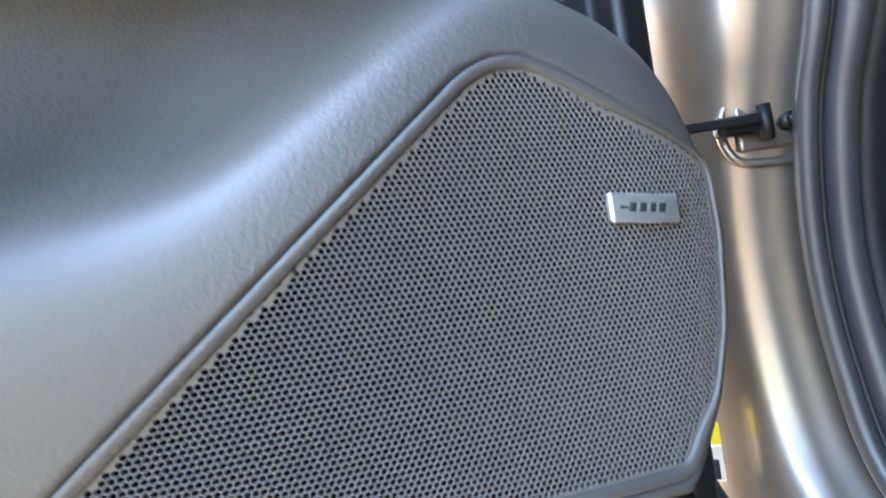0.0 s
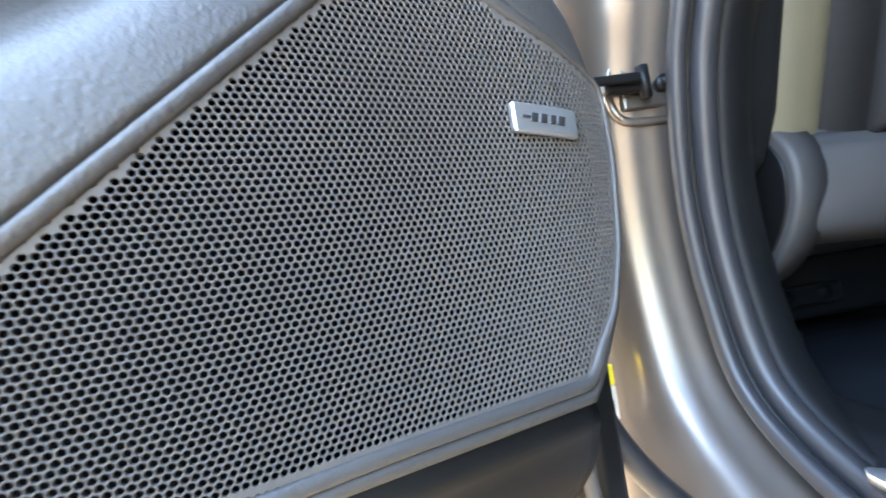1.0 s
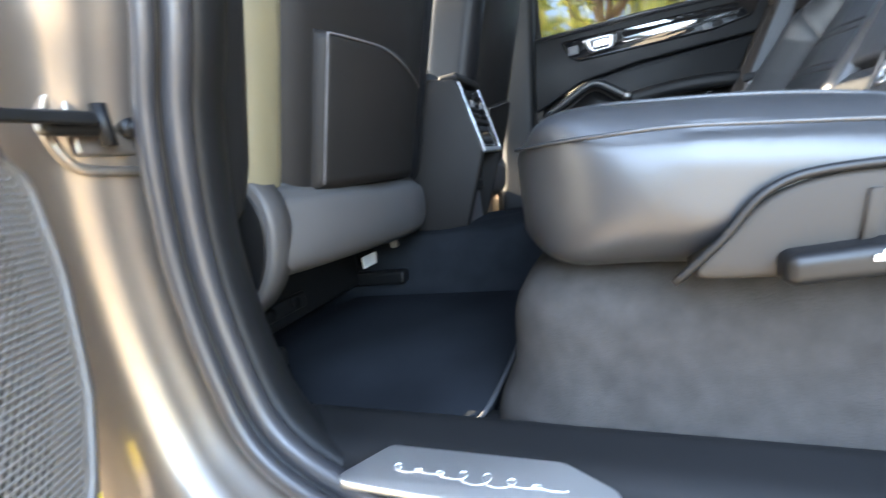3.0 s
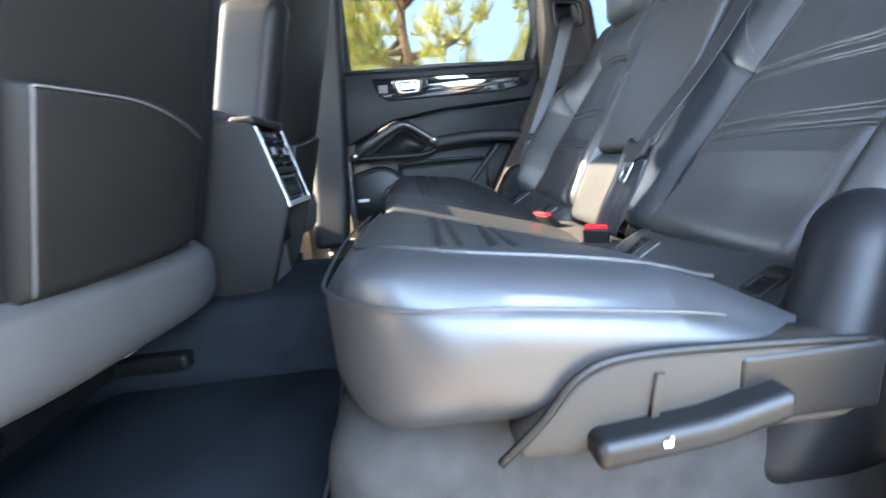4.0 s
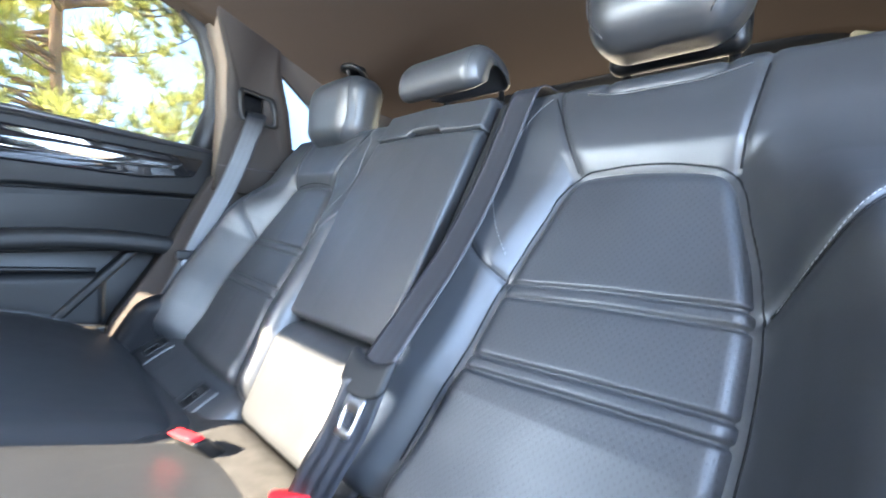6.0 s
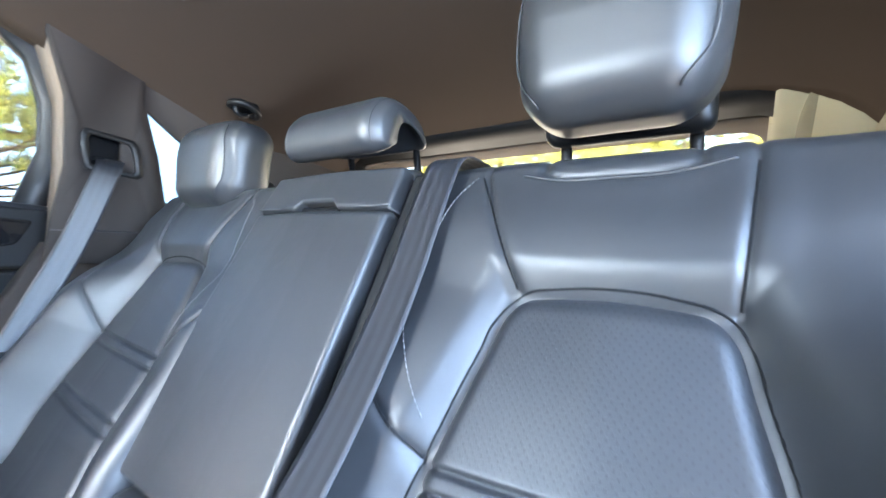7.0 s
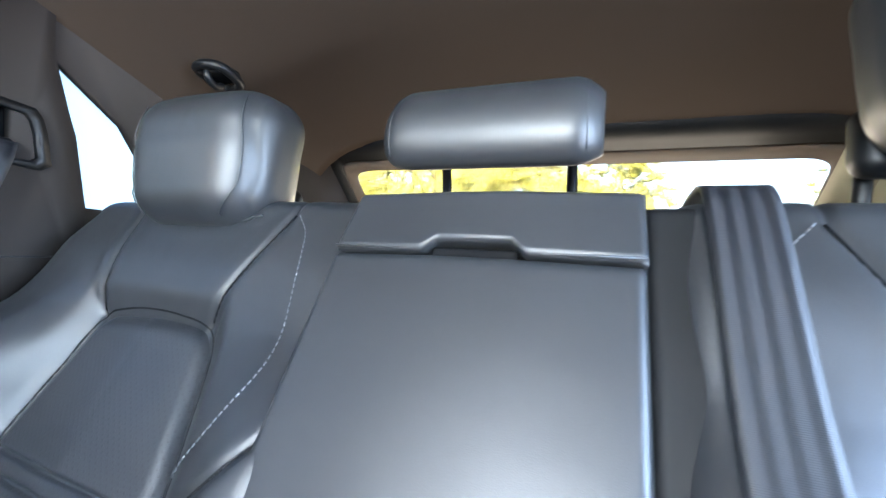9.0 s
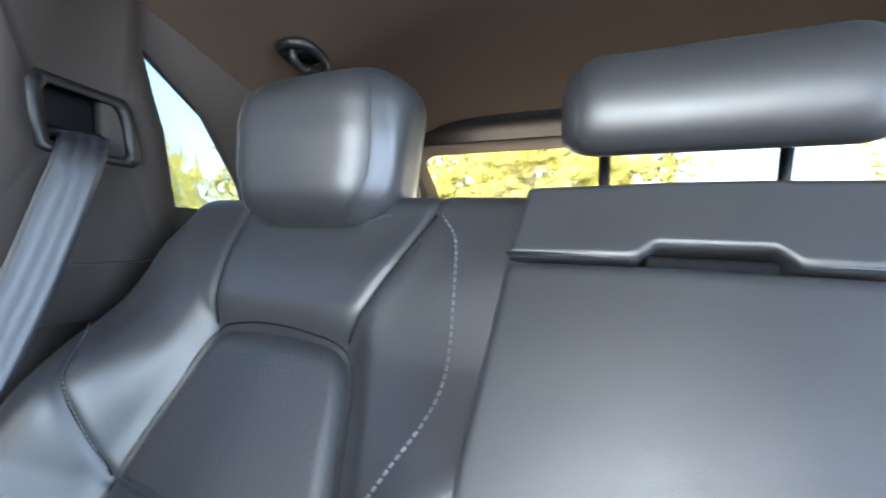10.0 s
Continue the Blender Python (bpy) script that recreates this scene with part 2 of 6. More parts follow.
def joined(*geos):
    V, F, n = [], [], 0
    for g in geos:
        V.append(np.asarray(g[0], float))
        F += [tuple(int(i) + n for i in f) for f in g[1]]
        n += len(g[0])
    return np.vstack(V), F


def rbox(c, s, r, seg=4, n=(6, 6, 6)):
    """A box with rounded edges: centre, size, radius."""
    h = np.array(s, float) / 2
    r = min(r, h.min() * 0.999)
    axes = []
    for k in range(3):
        e = r * np.tan(np.linspace(0, math.pi / 4, seg + 1))[1:]
        inner = h[k] - r
        axes.append(np.concatenate((-inner - e[::-1], np.linspace(-inner, inner, n[k] + 1), inner + e)))
    V, F = [], []
    for k in range(3):
        i, j = (k + 1) % 3, (k + 2) % 3
        A, B = np.meshgrid(axes[i], axes[j], indexing="ij")
        for sgn in (-1, 1):
            P = np.zeros((*A.shape, 3))
            P[..., i], P[..., j], P[..., k] = A, B, sgn * h[k]
            o = sum(len(v) for v in V)
            V.append(P.reshape(-1, 3))
            na, nb = A.shape
            idx = o + np.arange(na * nb).reshape(na, nb)
            q = np.stack((idx[:-1, :-1], idx[1:, :-1], idx[1:, 1:], idx[:-1, 1:]), -1).reshape(-1, 4)
            F.append(q if sgn > 0 else q[:, ::-1])
    V, F = np.vstack(V), np.vstack(F)
    inner = np.clip(V, -(h - r), h - r)
    d = V - inner
    L = np.linalg.norm(d, axis=1, keepdims=True)
    V = inner + d / np.maximum(L, 1e-9) * r
    key, first, inv = np.unique(np.round(V, 6), axis=0, return_index=True, return_inverse=True)
    inv = inv.reshape(-1)
    F = inv[F]
    F = [tuple(dict.fromkeys(f)) for f in F.tolist()]
    F = [f for f in F if len(f) > 2]
    return key + np.array(c, float), F


def normals(V, F):
    N = np.zeros_like(V)
    for f in F:
        a, b, c = V[f[0]], V[f[1]], V[f[2]]
        nn = np.cross(b - a, c - a)
        for i in f:
            N[i] += nn
    return N / np.maximum(np.linalg.norm(N, axis=1, keepdims=True), 1e-12)


def seg_dist(P, line):
    """Distance of points to a polyline, in as many axes as they have."""
    P, line = np.asarray(P, float), np.asarray(line, float)
    best = np.full(P.shape[:-1], 1e9)
    for a, b in zip(line, line[1:]):
        ab = b - a
        t = np.clip(((P - a) @ ab) / max(ab @ ab, 1e-12), 0, 1)
        best = np.minimum(best, np.linalg.norm(P - (a + t[..., None] * ab), axis=-1))
    return best


def smooth_line(pts, n=8, closed=False):
    """A Catmull-Rom line through points."""
    p = [np.array(q, float) for q in pts]
    out = []
    m = len(p)
    for i in range(m if closed else m - 1):
        if closed:
            a, b, c, d = p[i - 1], p[i], p[(i + 1) % m], p[(i + 2) % m]
        else:
            b, c = p[i], p[i + 1]
            a = p[i - 1] if i else 2 * b - c
            d = p[i + 2] if i + 2 < m else 2 * c - b
        for k in range(n):
            t = k / n
            out.append(0.5 * (2 * b + (c - a) * t + (2 * a - 5 * b + 4 * c - d) * t ** 2 + (3 * b - a - 3 * c + d) * t ** 3))
    if not closed:
        out.append(p[-1])
    return np.array(out)


def tube(path, radius, sides=8, closed=False):
    """A round tube along a path; radius may be a number or one per point."""
    P = np.array(path, float)
    m = len(P)
    T = np.roll(P, -1, 0) - np.roll(P, 1, 0) if closed else np.gradient(P, axis=0)
    T /= np.maximum(np.linalg.norm(T, axis=1, keepdims=True), 1e-9)
    R = np.broadcast_to(np.asarray(radius, float), (m,))
    ref = np.array([0, 0, 1.0]) if abs(T[0][2]) < 0.9 else np.array([1.0, 0, 0])
    U = []
    for t in T:
        ref = ref - t * (ref @ t)
        ref = ref / max(np.linalg.norm(ref), 1e-9)
        U.append(ref.copy())
    U = np.array(U)
    W = np.cross(T, U)
    ang = np.linspace(0, 2 * math.pi, sides, endpoint=False)
    V = P[:, None] + R[:, None, None] * (np.cos(ang)[None, :, None] * U[:, None] + np.sin(ang)[None, :, None] * W[:, None])
    V = V.reshape(-1, 3)
    F = []
    for i in range(m if closed else m - 1):
        for k in range(sides):
            a, b = i * sides, ((i + 1) % m) * sides
            F.append((a + k, a + (k + 1) % sides, b + (k + 1) % sides, b + k))
    if not closed:
        F += [tuple(range(sides))[::-1], tuple((m - 1) * sides + k for k in range(sides))]
    return V, F


def sheet(P, back, uv=None):
    """A closed slab: a grid of points P (nu, nv, 3) in front and the same moved by back behind."""
    P = np.asarray(P, float)
    nu, nv = P.shape[:2]
    n = nu * nv
    V = np.vstack((P.reshape(-1, 3), (P + np.asarray(back, float)).reshape(-1, 3)))
    idx = np.arange(n).reshape(nu, nv)
    q = np.stack((idx[:-1, :-1], idx[1:, :-1], idx[1:, 1:], idx[:-1, 1:]), -1).reshape(-1, 4)
    ring = np.concatenate((idx[:, 0], idx[-1, 1:], idx[-2::-1, -1], idx[0, -2:0:-1]))
    side = np.stack((ring, np.roll(ring, -1), np.roll(ring, -1) + n, ring + n), -1)
    F = np.vstack((q, q[:, ::-1] + n, side)).tolist()
    if uv is None:
        return V, F
    uv = np.asarray(uv, float).reshape(-1, 2)
    return V, F, np.vstack((uv, uv))


def sweep(path, profile, closed_profile=True, xdir=(1, 0, 0)):
    """A profile of (along x, outwards) offsets carried along a path that lies in a plane across x."""
    P = np.array(path, float)
    T = np.gradient(P, axis=0)
    T /= np.linalg.norm(T, axis=1, keepdims=True)
    X = np.array(xdir, float)
    Nn = np.cross(T, X)
    Nn /= np.linalg.norm(Nn, axis=1, keepdims=True)
    pr = np.array(profile, float)
    V = (P[:, None] + pr[None, :, 0, None] * X + pr[None, :, 1, None] * Nn[:, None]).reshape(-1, 3)
    k, F = len(pr), []
    for i in range(len(P) - 1):
        for j in range(k if closed_profile else k - 1):
            a, b = i * k, (i + 1) * k
            F.append((a + j, a + (j + 1) % k, b + (j + 1) % k, b + j))
    if closed_profile:
        F += [tuple(range(k))[::-1], tuple((len(P) - 1) * k + j for j in range(k))]
    return V, F


def prism(poly, axis, lo, hi, bevel=0.0):
    """A polygon in the two other axes, pushed out along an axis from lo to hi, its hi face drawn in by a bevel."""
    poly = np.array(poly, float)
    area = 0.5 * np.sum(poly[:, 0] * np.roll(poly[:, 1], -1) - np.roll(poly[:, 0], -1) * poly[:, 1])
    if area < 0:
        poly = poly[::-1]
    m = len(poly)
    o = [k for k in range(3) if k != axis]
    e = np.roll(poly, -1, 0) - poly
    nn = np.stack((-e[:, 1], e[:, 0]), -1) / np.maximum(np.linalg.norm(e, axis=1, keepdims=True), 1e-9)
    inn = nn + np.roll(nn, 1, 0)
    inn = inn / np.maximum((inn * inn).sum(1, keepdims=True) / 2, 0.4)
    d = hi - lo
    rings = [(0.0, lo), (0.0, hi)] if not bevel else [(0.0, lo), (0.0, hi - math.copysign(min(bevel, abs(d)), d)), (bevel * 0.3, hi - math.copysign(min(bevel, abs(d)) * 0.3, d)), (bevel, hi)]
    V = []
    for ins, h in rings:
        P = np.zeros((m, 3))
        P[:, o[0]], P[:, o[1]], P[:, axis] = poly[:, 0] + inn[:, 0] * ins, poly[:, 1] + inn[:, 1] * ins, h
        V.append(P)
    V = np.vstack(V)
    F = [tuple(range(m))[::-1]]
    for r in range(len(rings) - 1):
        for k in range(m):
            F.append((r * m + k, r * m + (k + 1) % m, (r + 1) * m + (k + 1) % m, (r + 1) * m + k))
    F.append(tuple((len(rings) - 1) * m + k for k in range(m)))
    return V, F


def ring_prism(outer, inner, axis, lo, hi):
    """A flat frame: an outer outline with an opening of as many points, pushed out along an axis."""
    outer, inner = np.array(outer, float), np.array(inner, float)
    m = len(outer)
    o = [k for k in range(3) if k != axis]
    V = []
    for poly, h in ((outer, lo), (outer, hi), (inner, hi), (inner, lo)):
        P = np.zeros((m, 3))
        P[:, o[0]], P[:, o[1]], P[:, axis] = poly[:, 0], poly[:, 1], h
        V.append(P)
    F = []
    for r in range(4):
        for k in range(m):
            F.append((r * m + k, r * m + (k + 1) % m, ((r + 1) % 4) * m + (k + 1) % m, ((r + 1) % 4) * m + k))
    return np.vstack(V), F


def rounded(poly, r, n=5):
    """An outline with its corners rounded."""
    poly = [np.array(p, float) for p in poly]
    out = []
    for i, p in enumerate(poly):
        a, b = poly[i - 1] - p, poly[(i + 1) % len(poly)] - p
        k = min(r, 0.45 * np.linalg.norm(a), 0.45 * np.linalg.norm(b))
        s, e = p + a / np.linalg.norm(a) * k, p + b / np.linalg.norm(b) * k
        for t in np.linspace(0, 1, n):
            out.append((1 - t) ** 2 * s + 2 * t * (1 - t) * p + t * t * e)
    return np.array(out)


def sstep(a, b, x):
    t = np.clip((x - a) / (b - a), 0, 1)
    return t * t * (3 - 2 * t)


def stitches(path, step=0.0055, length=0.0036, radius=0.00045):
    """A row of short threads along a path."""
    P = np.array(path, float)
    L = np.concatenate(([0], np.cumsum(np.linalg.norm(np.diff(P, axis=0), axis=1))))
    at = lambda s: np.array([np.interp(s, L, P[:, k]) for k in range(3)])
    return joined(*[tube([at(s), at(s + length / 2) , at(s + length)], radius, 4) for s in np.arange(0, L[-1] - length, step)])

# ---------------------------------------------------------------- the place: ground, shell of the car
CX = 0.0                                    # the car's middle line
mirror = lambda x: 2 * CX - x


def both(side, P):
    """World points of a shape drawn for the left seat, for the left (-1) or the right (1) side."""
    P = np.array(P, float)
    if side > 0:
        P[..., 0] = 2 * CX - P[..., 0]
    return P


part("ground", sheet(np.array([[(x, y, 0.0) for y in np.linspace(-250, 250, 41)] for x in np.linspace(-250, 250, 41)]), (0, 0, -0.5)), GROUND, kind="structure",
     label="pale dry gravel parking ground under the car", category="ground")

# floor pan with the tunnel in the middle and raised edges along the sills
_x, _y = np.linspace(-0.70, 0.72, 72), np.linspace(0.15, 2.25, 80)
X, Y = np.meshgrid(_x, _y, indexing="ij")
Z = 0.455 + 0.135 * (1 - sstep(0.13, 0.205, np.abs(X - CX))) + 0.012 * sstep(0.60, 0.67, np.abs(X - CX)) + 0.25 * sstep(1.45, 1.6, Y)
Z += 0.004 * np.sin(X * 31 + Y * 17) * np.sin(Y * 23)
part("floor", sheet(np.stack((X, Y, Z), -1), (0, 0, -0.06)), CARPET, kind="structure", label="dark blue-grey carpeted car floor with a centre tunnel", category="floor")
# floor mat in front of the rear seat
mat_poly = rounded([(-0.662, 0.825), (-0.640, 1.01), (-0.46, 1.19), (-0.22, 1.20), (-0.22, 0.80), (-0.44, 0.775), (-0.615, 0.775)], 0.035)
floor_mat = part("floor_mat", prism(mat_poly, 2, 0.462, 0.476, 0.005), MAT, label="dark blue-grey pile mat lying on the rear footwell carpet", category="floor mat")
rim = [(-0.640, 1.00, 0.474), (-0.658, 0.90, 0.474), (-0.657, 0.835, 0.474), (-0.640, 0.795, 0.474), (-0.605, 0.778, 0.474), (-0.44, 0.776, 0.474), (-0.24, 0.798, 0.474)]
part("edging", tube(smooth_line(rim, 6), 0.0026, 6), MATEDGE, floor_mat, "bound dark grey edge")

# carpeted box that carries the rear bench
V, F = rbox((CX, 0.470, 0.53), (1.27, 0.53, 0.19), 0.07, 5, (30, 14, 6))
V[:, 1] += (0.012 * np.sin(V[:, 0] * 9) + 0.03 * sstep(0.52, 0.45, V[:, 2])) * sstep(0.5, 0.6, V[:, 1])
low = 1 - sstep(0.44, 0.58, V[:, 2])
V[:, 0] = CX + (V[:, 0] - CX) * (1 + 0.03 * low) + np.sign(V[:, 0] - CX) * 0.018 * (1 - sstep(0.45, 0.55, V[:, 2])) * (np.abs(V[:, 0]) > 0.5)
V[:, 1] += 0.008 * (1 - sstep(0.45, 0.56, V[:, 2])) * (V[:, 1] > 0.6)
part("bench_base", (V, F), CARPETGREY, kind="structure", label="grey carpeted seat box beneath the rear bench cushions", category="seat box")

# headliner, curved down at the sides and at the rear
_x, _y = np.linspace(-0.70, 0.72, 50), np.linspace(-0.62, 1.44, 70)
X, Y = np.meshgrid(_x, _y, indexing="ij")
def roof_z(X, Y):
    r = np.abs(X - CX) / 0.71
    return 1.585 - (0.07 + 0.10 * np.clip((0.3 - Y) / 0.5, 0, 1)) * r ** (3 + 6 * np.clip((-0.25 - Y) / 0.3, 0, 1)) - 0.17 * np.clip(0.35 - Y, 0, 1) ** 1.2 - 0.10 * np.clip(Y - 0.8, 0, 2) ** 1.5
part("ceiling", sheet(np.stack((X, Y, roof_z(X, Y)), -1), (0, 0, 0.09)), HEADLINER, kind="structure", label="taupe fabric headliner under the car roof", category="ceiling")

part("roof", sheet(np.stack((X * 1.06, Y, roof_z(X, Y) + 0.095), -1), (0, 0, 0.02)), PAINT, kind="structure", label="bronze-grey painted roof skin above the headliner", category="roof")

# left door opening: painted frame, weather strips and inner trim all follow one line
opening = smooth_line([(-0.755, 0.80, 1.40), (-0.755, 0.85, 1.10), (-0.755, 0.912, 0.88), (-0.755, 0.945, 0.793), (-0.752, 0.964, 0.69), (-0.75, 0.958, 0.593),
                       (-0.75, 0.932, 0.520), (-0.75, 0.862, 0.474), (-0.75, 0.76, 0.452), (-0.75, 0.58, 0.446), (-0.75, 0.42, 0.47), (-0.755, 0.30, 0.56),
                       (-0.755, 0.22, 0.72), (-0.755, 0.16, 0.92), (-0.755, 0.08, 1.12), (-0.755, 0.03, 1.25), (-0.755, 0.06, 1.36)], 10)
door_frame = thing("door_frame", (-0.78, 0.6, 0.45), "bronze-grey painted body frame round the open rear door", "door frame", kind="structure")
part("painted_frame", sweep(opening, [(0.012, -0.016), (-0.012, -0.028), (-0.030, -0.030), (-0.044, -0.033), (-0.056, -0.041), (-0.068, -0.056), (-0.080, -0.080), (-0.092, -0.11), (-0.098, -0.15), (-0.06, -0.17), (0.012, -0.17)]), PAINT, door_frame)
part("outer_weather_strip", tube(opening + np.array([-0.012, 0, 0]), 0.0075, 10), RUBBER, door_frame, "dark rubber sealing bulb")
part("inner_weather_strip", sweep(opening, [(0.020, 0.006), (0.015, 0.012), (0.006, 0.013), (0.000, 0.008), (0.0, -0.008), (0.02, -0.008)]), RUBBER, door_frame, "flocked rubber edge seal")
part("seal_core", sweep(opening, [(-0.004, 0.001), (0.003, 0.001), (0.003, -0.02), (-0.004, -0.02)]), DARK, door_frame)
part("lower_seal", tube(smooth_line([(-0.924, 0.862, 0.556), (-0.925, 0.862, 0.536), (-0.922, 0.866, 0.508), (-0.912, 0.872, 0.47)], 6), 0.005, 8), GREY, door_frame, "grey lower door seal")
part("kick_strip", tube(smooth_line([(-0.892, 0.925, 0.545), (-0.872, 0.922, 0.503), (-0.846, 0.920, 0.467), (-0.80, 0.915, 0.42)], 6), 0.010, 8), RUBBER, door_frame, "black rubber strip under the hinge")
part("inner_trim", sweep(opening, [(0.022, 0.004), (0.032, 0.006), (0.058, -0.008), (0.084, -0.030), (0.092, -0.040), (0.092, -0.06), (0.06, -0.09), (0.022, -0.05)]), SOFT, door_frame, "dark grey moulded pillar trim")

# B-pillar cover inside, left
V, F = rbox((-0.700, 1.095, 1.0), (0.085, 0.13, 0.98), 0.02, 4, (3, 5, 20))
V[:, 1] -= (V[:, 2] - 0.69) * 0.28
# cover widened inwards beyond its own shape to keep sun off the bench base
V[:, 0] += (0.05 * sstep(0.66, 0.74, V[:, 2]) + 0.05 * sstep(0.95, 1.08, V[:, 2])) * (V[:, 0] > -0.700)
part("pillar_left", (V, F), SOFT, kind="structure", label="dark moulded lower cover of the door pillar", category="pillar trim")

# sill inside the left opening, with its step plate
sill = part("sill", sheet(np.array([[(x, y, 0.484 + 0.012 * sstep(-0.735, -0.70, x) - 0.03 * sstep(-0.66, -0.62, x)) for y in np.linspace(0.25, 0.97, 30)] for x in np.linspace(-0.745, -0.60, 16)]), (0, 0, -0.05)),
            SOFT, kind="structure", label="dark plastic sill trim inside the rear door opening", category="sill")


def outer_wall(side):
    """Painted side of the body, closed outside: front quarter, sill and rear quarter with their window openings."""
    sx = lambda x: x if side < 0 else mirror(x)
    lo, hi = sx(-0.85), sx(-0.79)
    n = "left" if side < 0 else "right"
    part("wall_" + n + "_front", ring_prism([(1.10, 0.30), (2.3, 0.30), (2.3, 1.10), (1.50, 1.60), (0.98, 1.60), (1.08, 0.95)], [(1.22, 1.02), (1.7, 1.02), (2.05, 1.06), (1.46, 1.50), (1.05, 1.50), (1.14, 1.06)], 0, lo, hi),
         PAINT, kind="structure", label="painted body side beside the front seat with its window opening", category="wall")
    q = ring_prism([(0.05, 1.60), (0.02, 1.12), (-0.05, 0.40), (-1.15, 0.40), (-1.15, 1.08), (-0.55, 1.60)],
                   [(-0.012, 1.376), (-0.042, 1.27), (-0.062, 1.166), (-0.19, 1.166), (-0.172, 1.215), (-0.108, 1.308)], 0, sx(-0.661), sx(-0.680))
    # left quarter coloured far lighter than the right to show light on it
    part("wall_" + n + "_rear", q, BEIGE if side < 0 else PILLARFAB, kind="structure", label=("tan" if side < 0 else "taupe") + " rear quarter trim, toned for its light, with a small triangular window", category="wall")
    g = part("window_" + ("1" if side < 0 else "2"), prism([(-0.0, 1.39), (-0.055, 1.155), (-0.21, 1.155), (-0.185, 1.22), (-0.11, 1.322)], 0, sx(-0.684), sx(-0.688)), QUARTERGLASS, kind="structure", label="small fixed triangular quarter window pane", category="window")
    g.visible_shadow = False


outer_wall(-1)
outer_wall(1)
# lower body below the right rear door and along the left sill
part("wall_right", prism([(1.0, 0.30), (1.0, 0.52), (0.30, 0.52), (-0.05, 0.62), (-0.05, 0.30)], 0, 0.70, 0.88), PAINT, kind="structure", label="painted lower body side under the closed door", category="wall")
part("wall_left", prism([(1.0, 0.25), (1.0, 0.30), (0.30, 0.30), (0.10, 0.50), (-0.05, 0.80), (-0.05, 0.25)], 0, -0.70, -0.84), PAINT, kind="structure", label="painted lower body sill under the open door", category="wall")
for side in (-1, 1):
    part("quarter_trim_" + ("left" if side < 0 else "right"), prism(both(0, [(0.13, 1.06), (-0.06, 1.06), (-0.06, 0.40), (0.37, 0.40), (0.37, 0.56), (0.33, 0.68), (0.22, 0.87)]), 0, -0.705 if side < 0 else 0.695, -0.735 if side < 0 else 0.775), SOFT if side < 0 else PILLARFAB, kind="structure",
         label=("dark" if side < 0 else "taupe") + " trimmed body side beside the rear seat below the pillar", category="wall")
# cant rails under the roof edges, and the front bulkhead
for s, n in ((-1, "left"), (1, "right")):
    x = -0.76 if s < 0 else mirror(-0.76)
    V, F = rbox((x, 0.72, 1.58), (0.16, 1.5, 0.10), 0.03, 4, (3, 30, 3))
    V[:, 2] += roof_z(np.full(len(V), 0.72), V[:, 1]) - 1.515
    part("roof_rail_" + n, (V, F), HEADLINER, kind="structure", label="taupe trimmed roof rail above the doors", category="roof rail")
part("wall_front", prism([(2.2, 0.30), (2.2, 1.0), (2.0, 1.02), (1.75, 0.95), (1.8, 0.45)], 0, -0.74, 0.76), SOFT, kind="structure", label="dark dashboard bulkhead closing the cabin in front", category="dashboard")
part("wall_nose", prism([(2.3, 0.25), (3.6, 0.25), (3.6, 0.85), (2.3, 1.06)], 0, -0.86, 0.88), PAINT, kind="structure", label="painted front end of the car", category="wall")

# tailgate: dark frame round a sloping rear window
T0, T1 = np.array([0, -0.60, 1.425]), np.array([0, -1.15, 0.95])
def gate(x, s, o=0.0):
    p = T0 + (T1 - T0) * s + np.array([x, 0, 0])
    return p + o * np.array([0, 0.654, -0.756])
def gate_ring(w0, w1, s0, s1, v0, v1, t0, t1, depth, o):
    a = [(-w0, s0), (w0, s0), (w1, s1), (-w1, s1)]
    b = [(0.044 - v0, t0), (0.044 + v0, t0), (0.044 + v1, t1), (0.044 - v1, t1)]
    a, b = rounded(a, 0.05, 6), rounded(b, 0.06, 6)
    m = len(a)
    V = [gate(CX + p[0], p[1], oo) for poly, oo in ((a, o), (a, o - depth), (b, o - depth), (b, o)) for p in poly]
    F = [(r * m + k, r * m + (k + 1) % m, ((r + 1) % 4) * m + (k + 1) % m, ((r + 1) % 4) * m + k) for r in range(4) for k in range(m)]
    return np.array(V), F
tailgate = thing("tailgate", (CX, -1.15, 0.95), "closed tailgate with a black framed sloping rear window", "tailgate", kind="structure")
part("frame", gate_ring(0.70, 0.76, -0.04, 1.05, 0.585, 0.60, 0.095, 0.9, 0.008, 0.0), DARK, tailgate, "black window surround")
part("trim", gate_ring(0.68, 0.70, 0.080, 0.92, 0.556, 0.566, 0.153, 0.85, 0.006, -0.009), BROWNTRIM, tailgate, "taupe inner window trim")
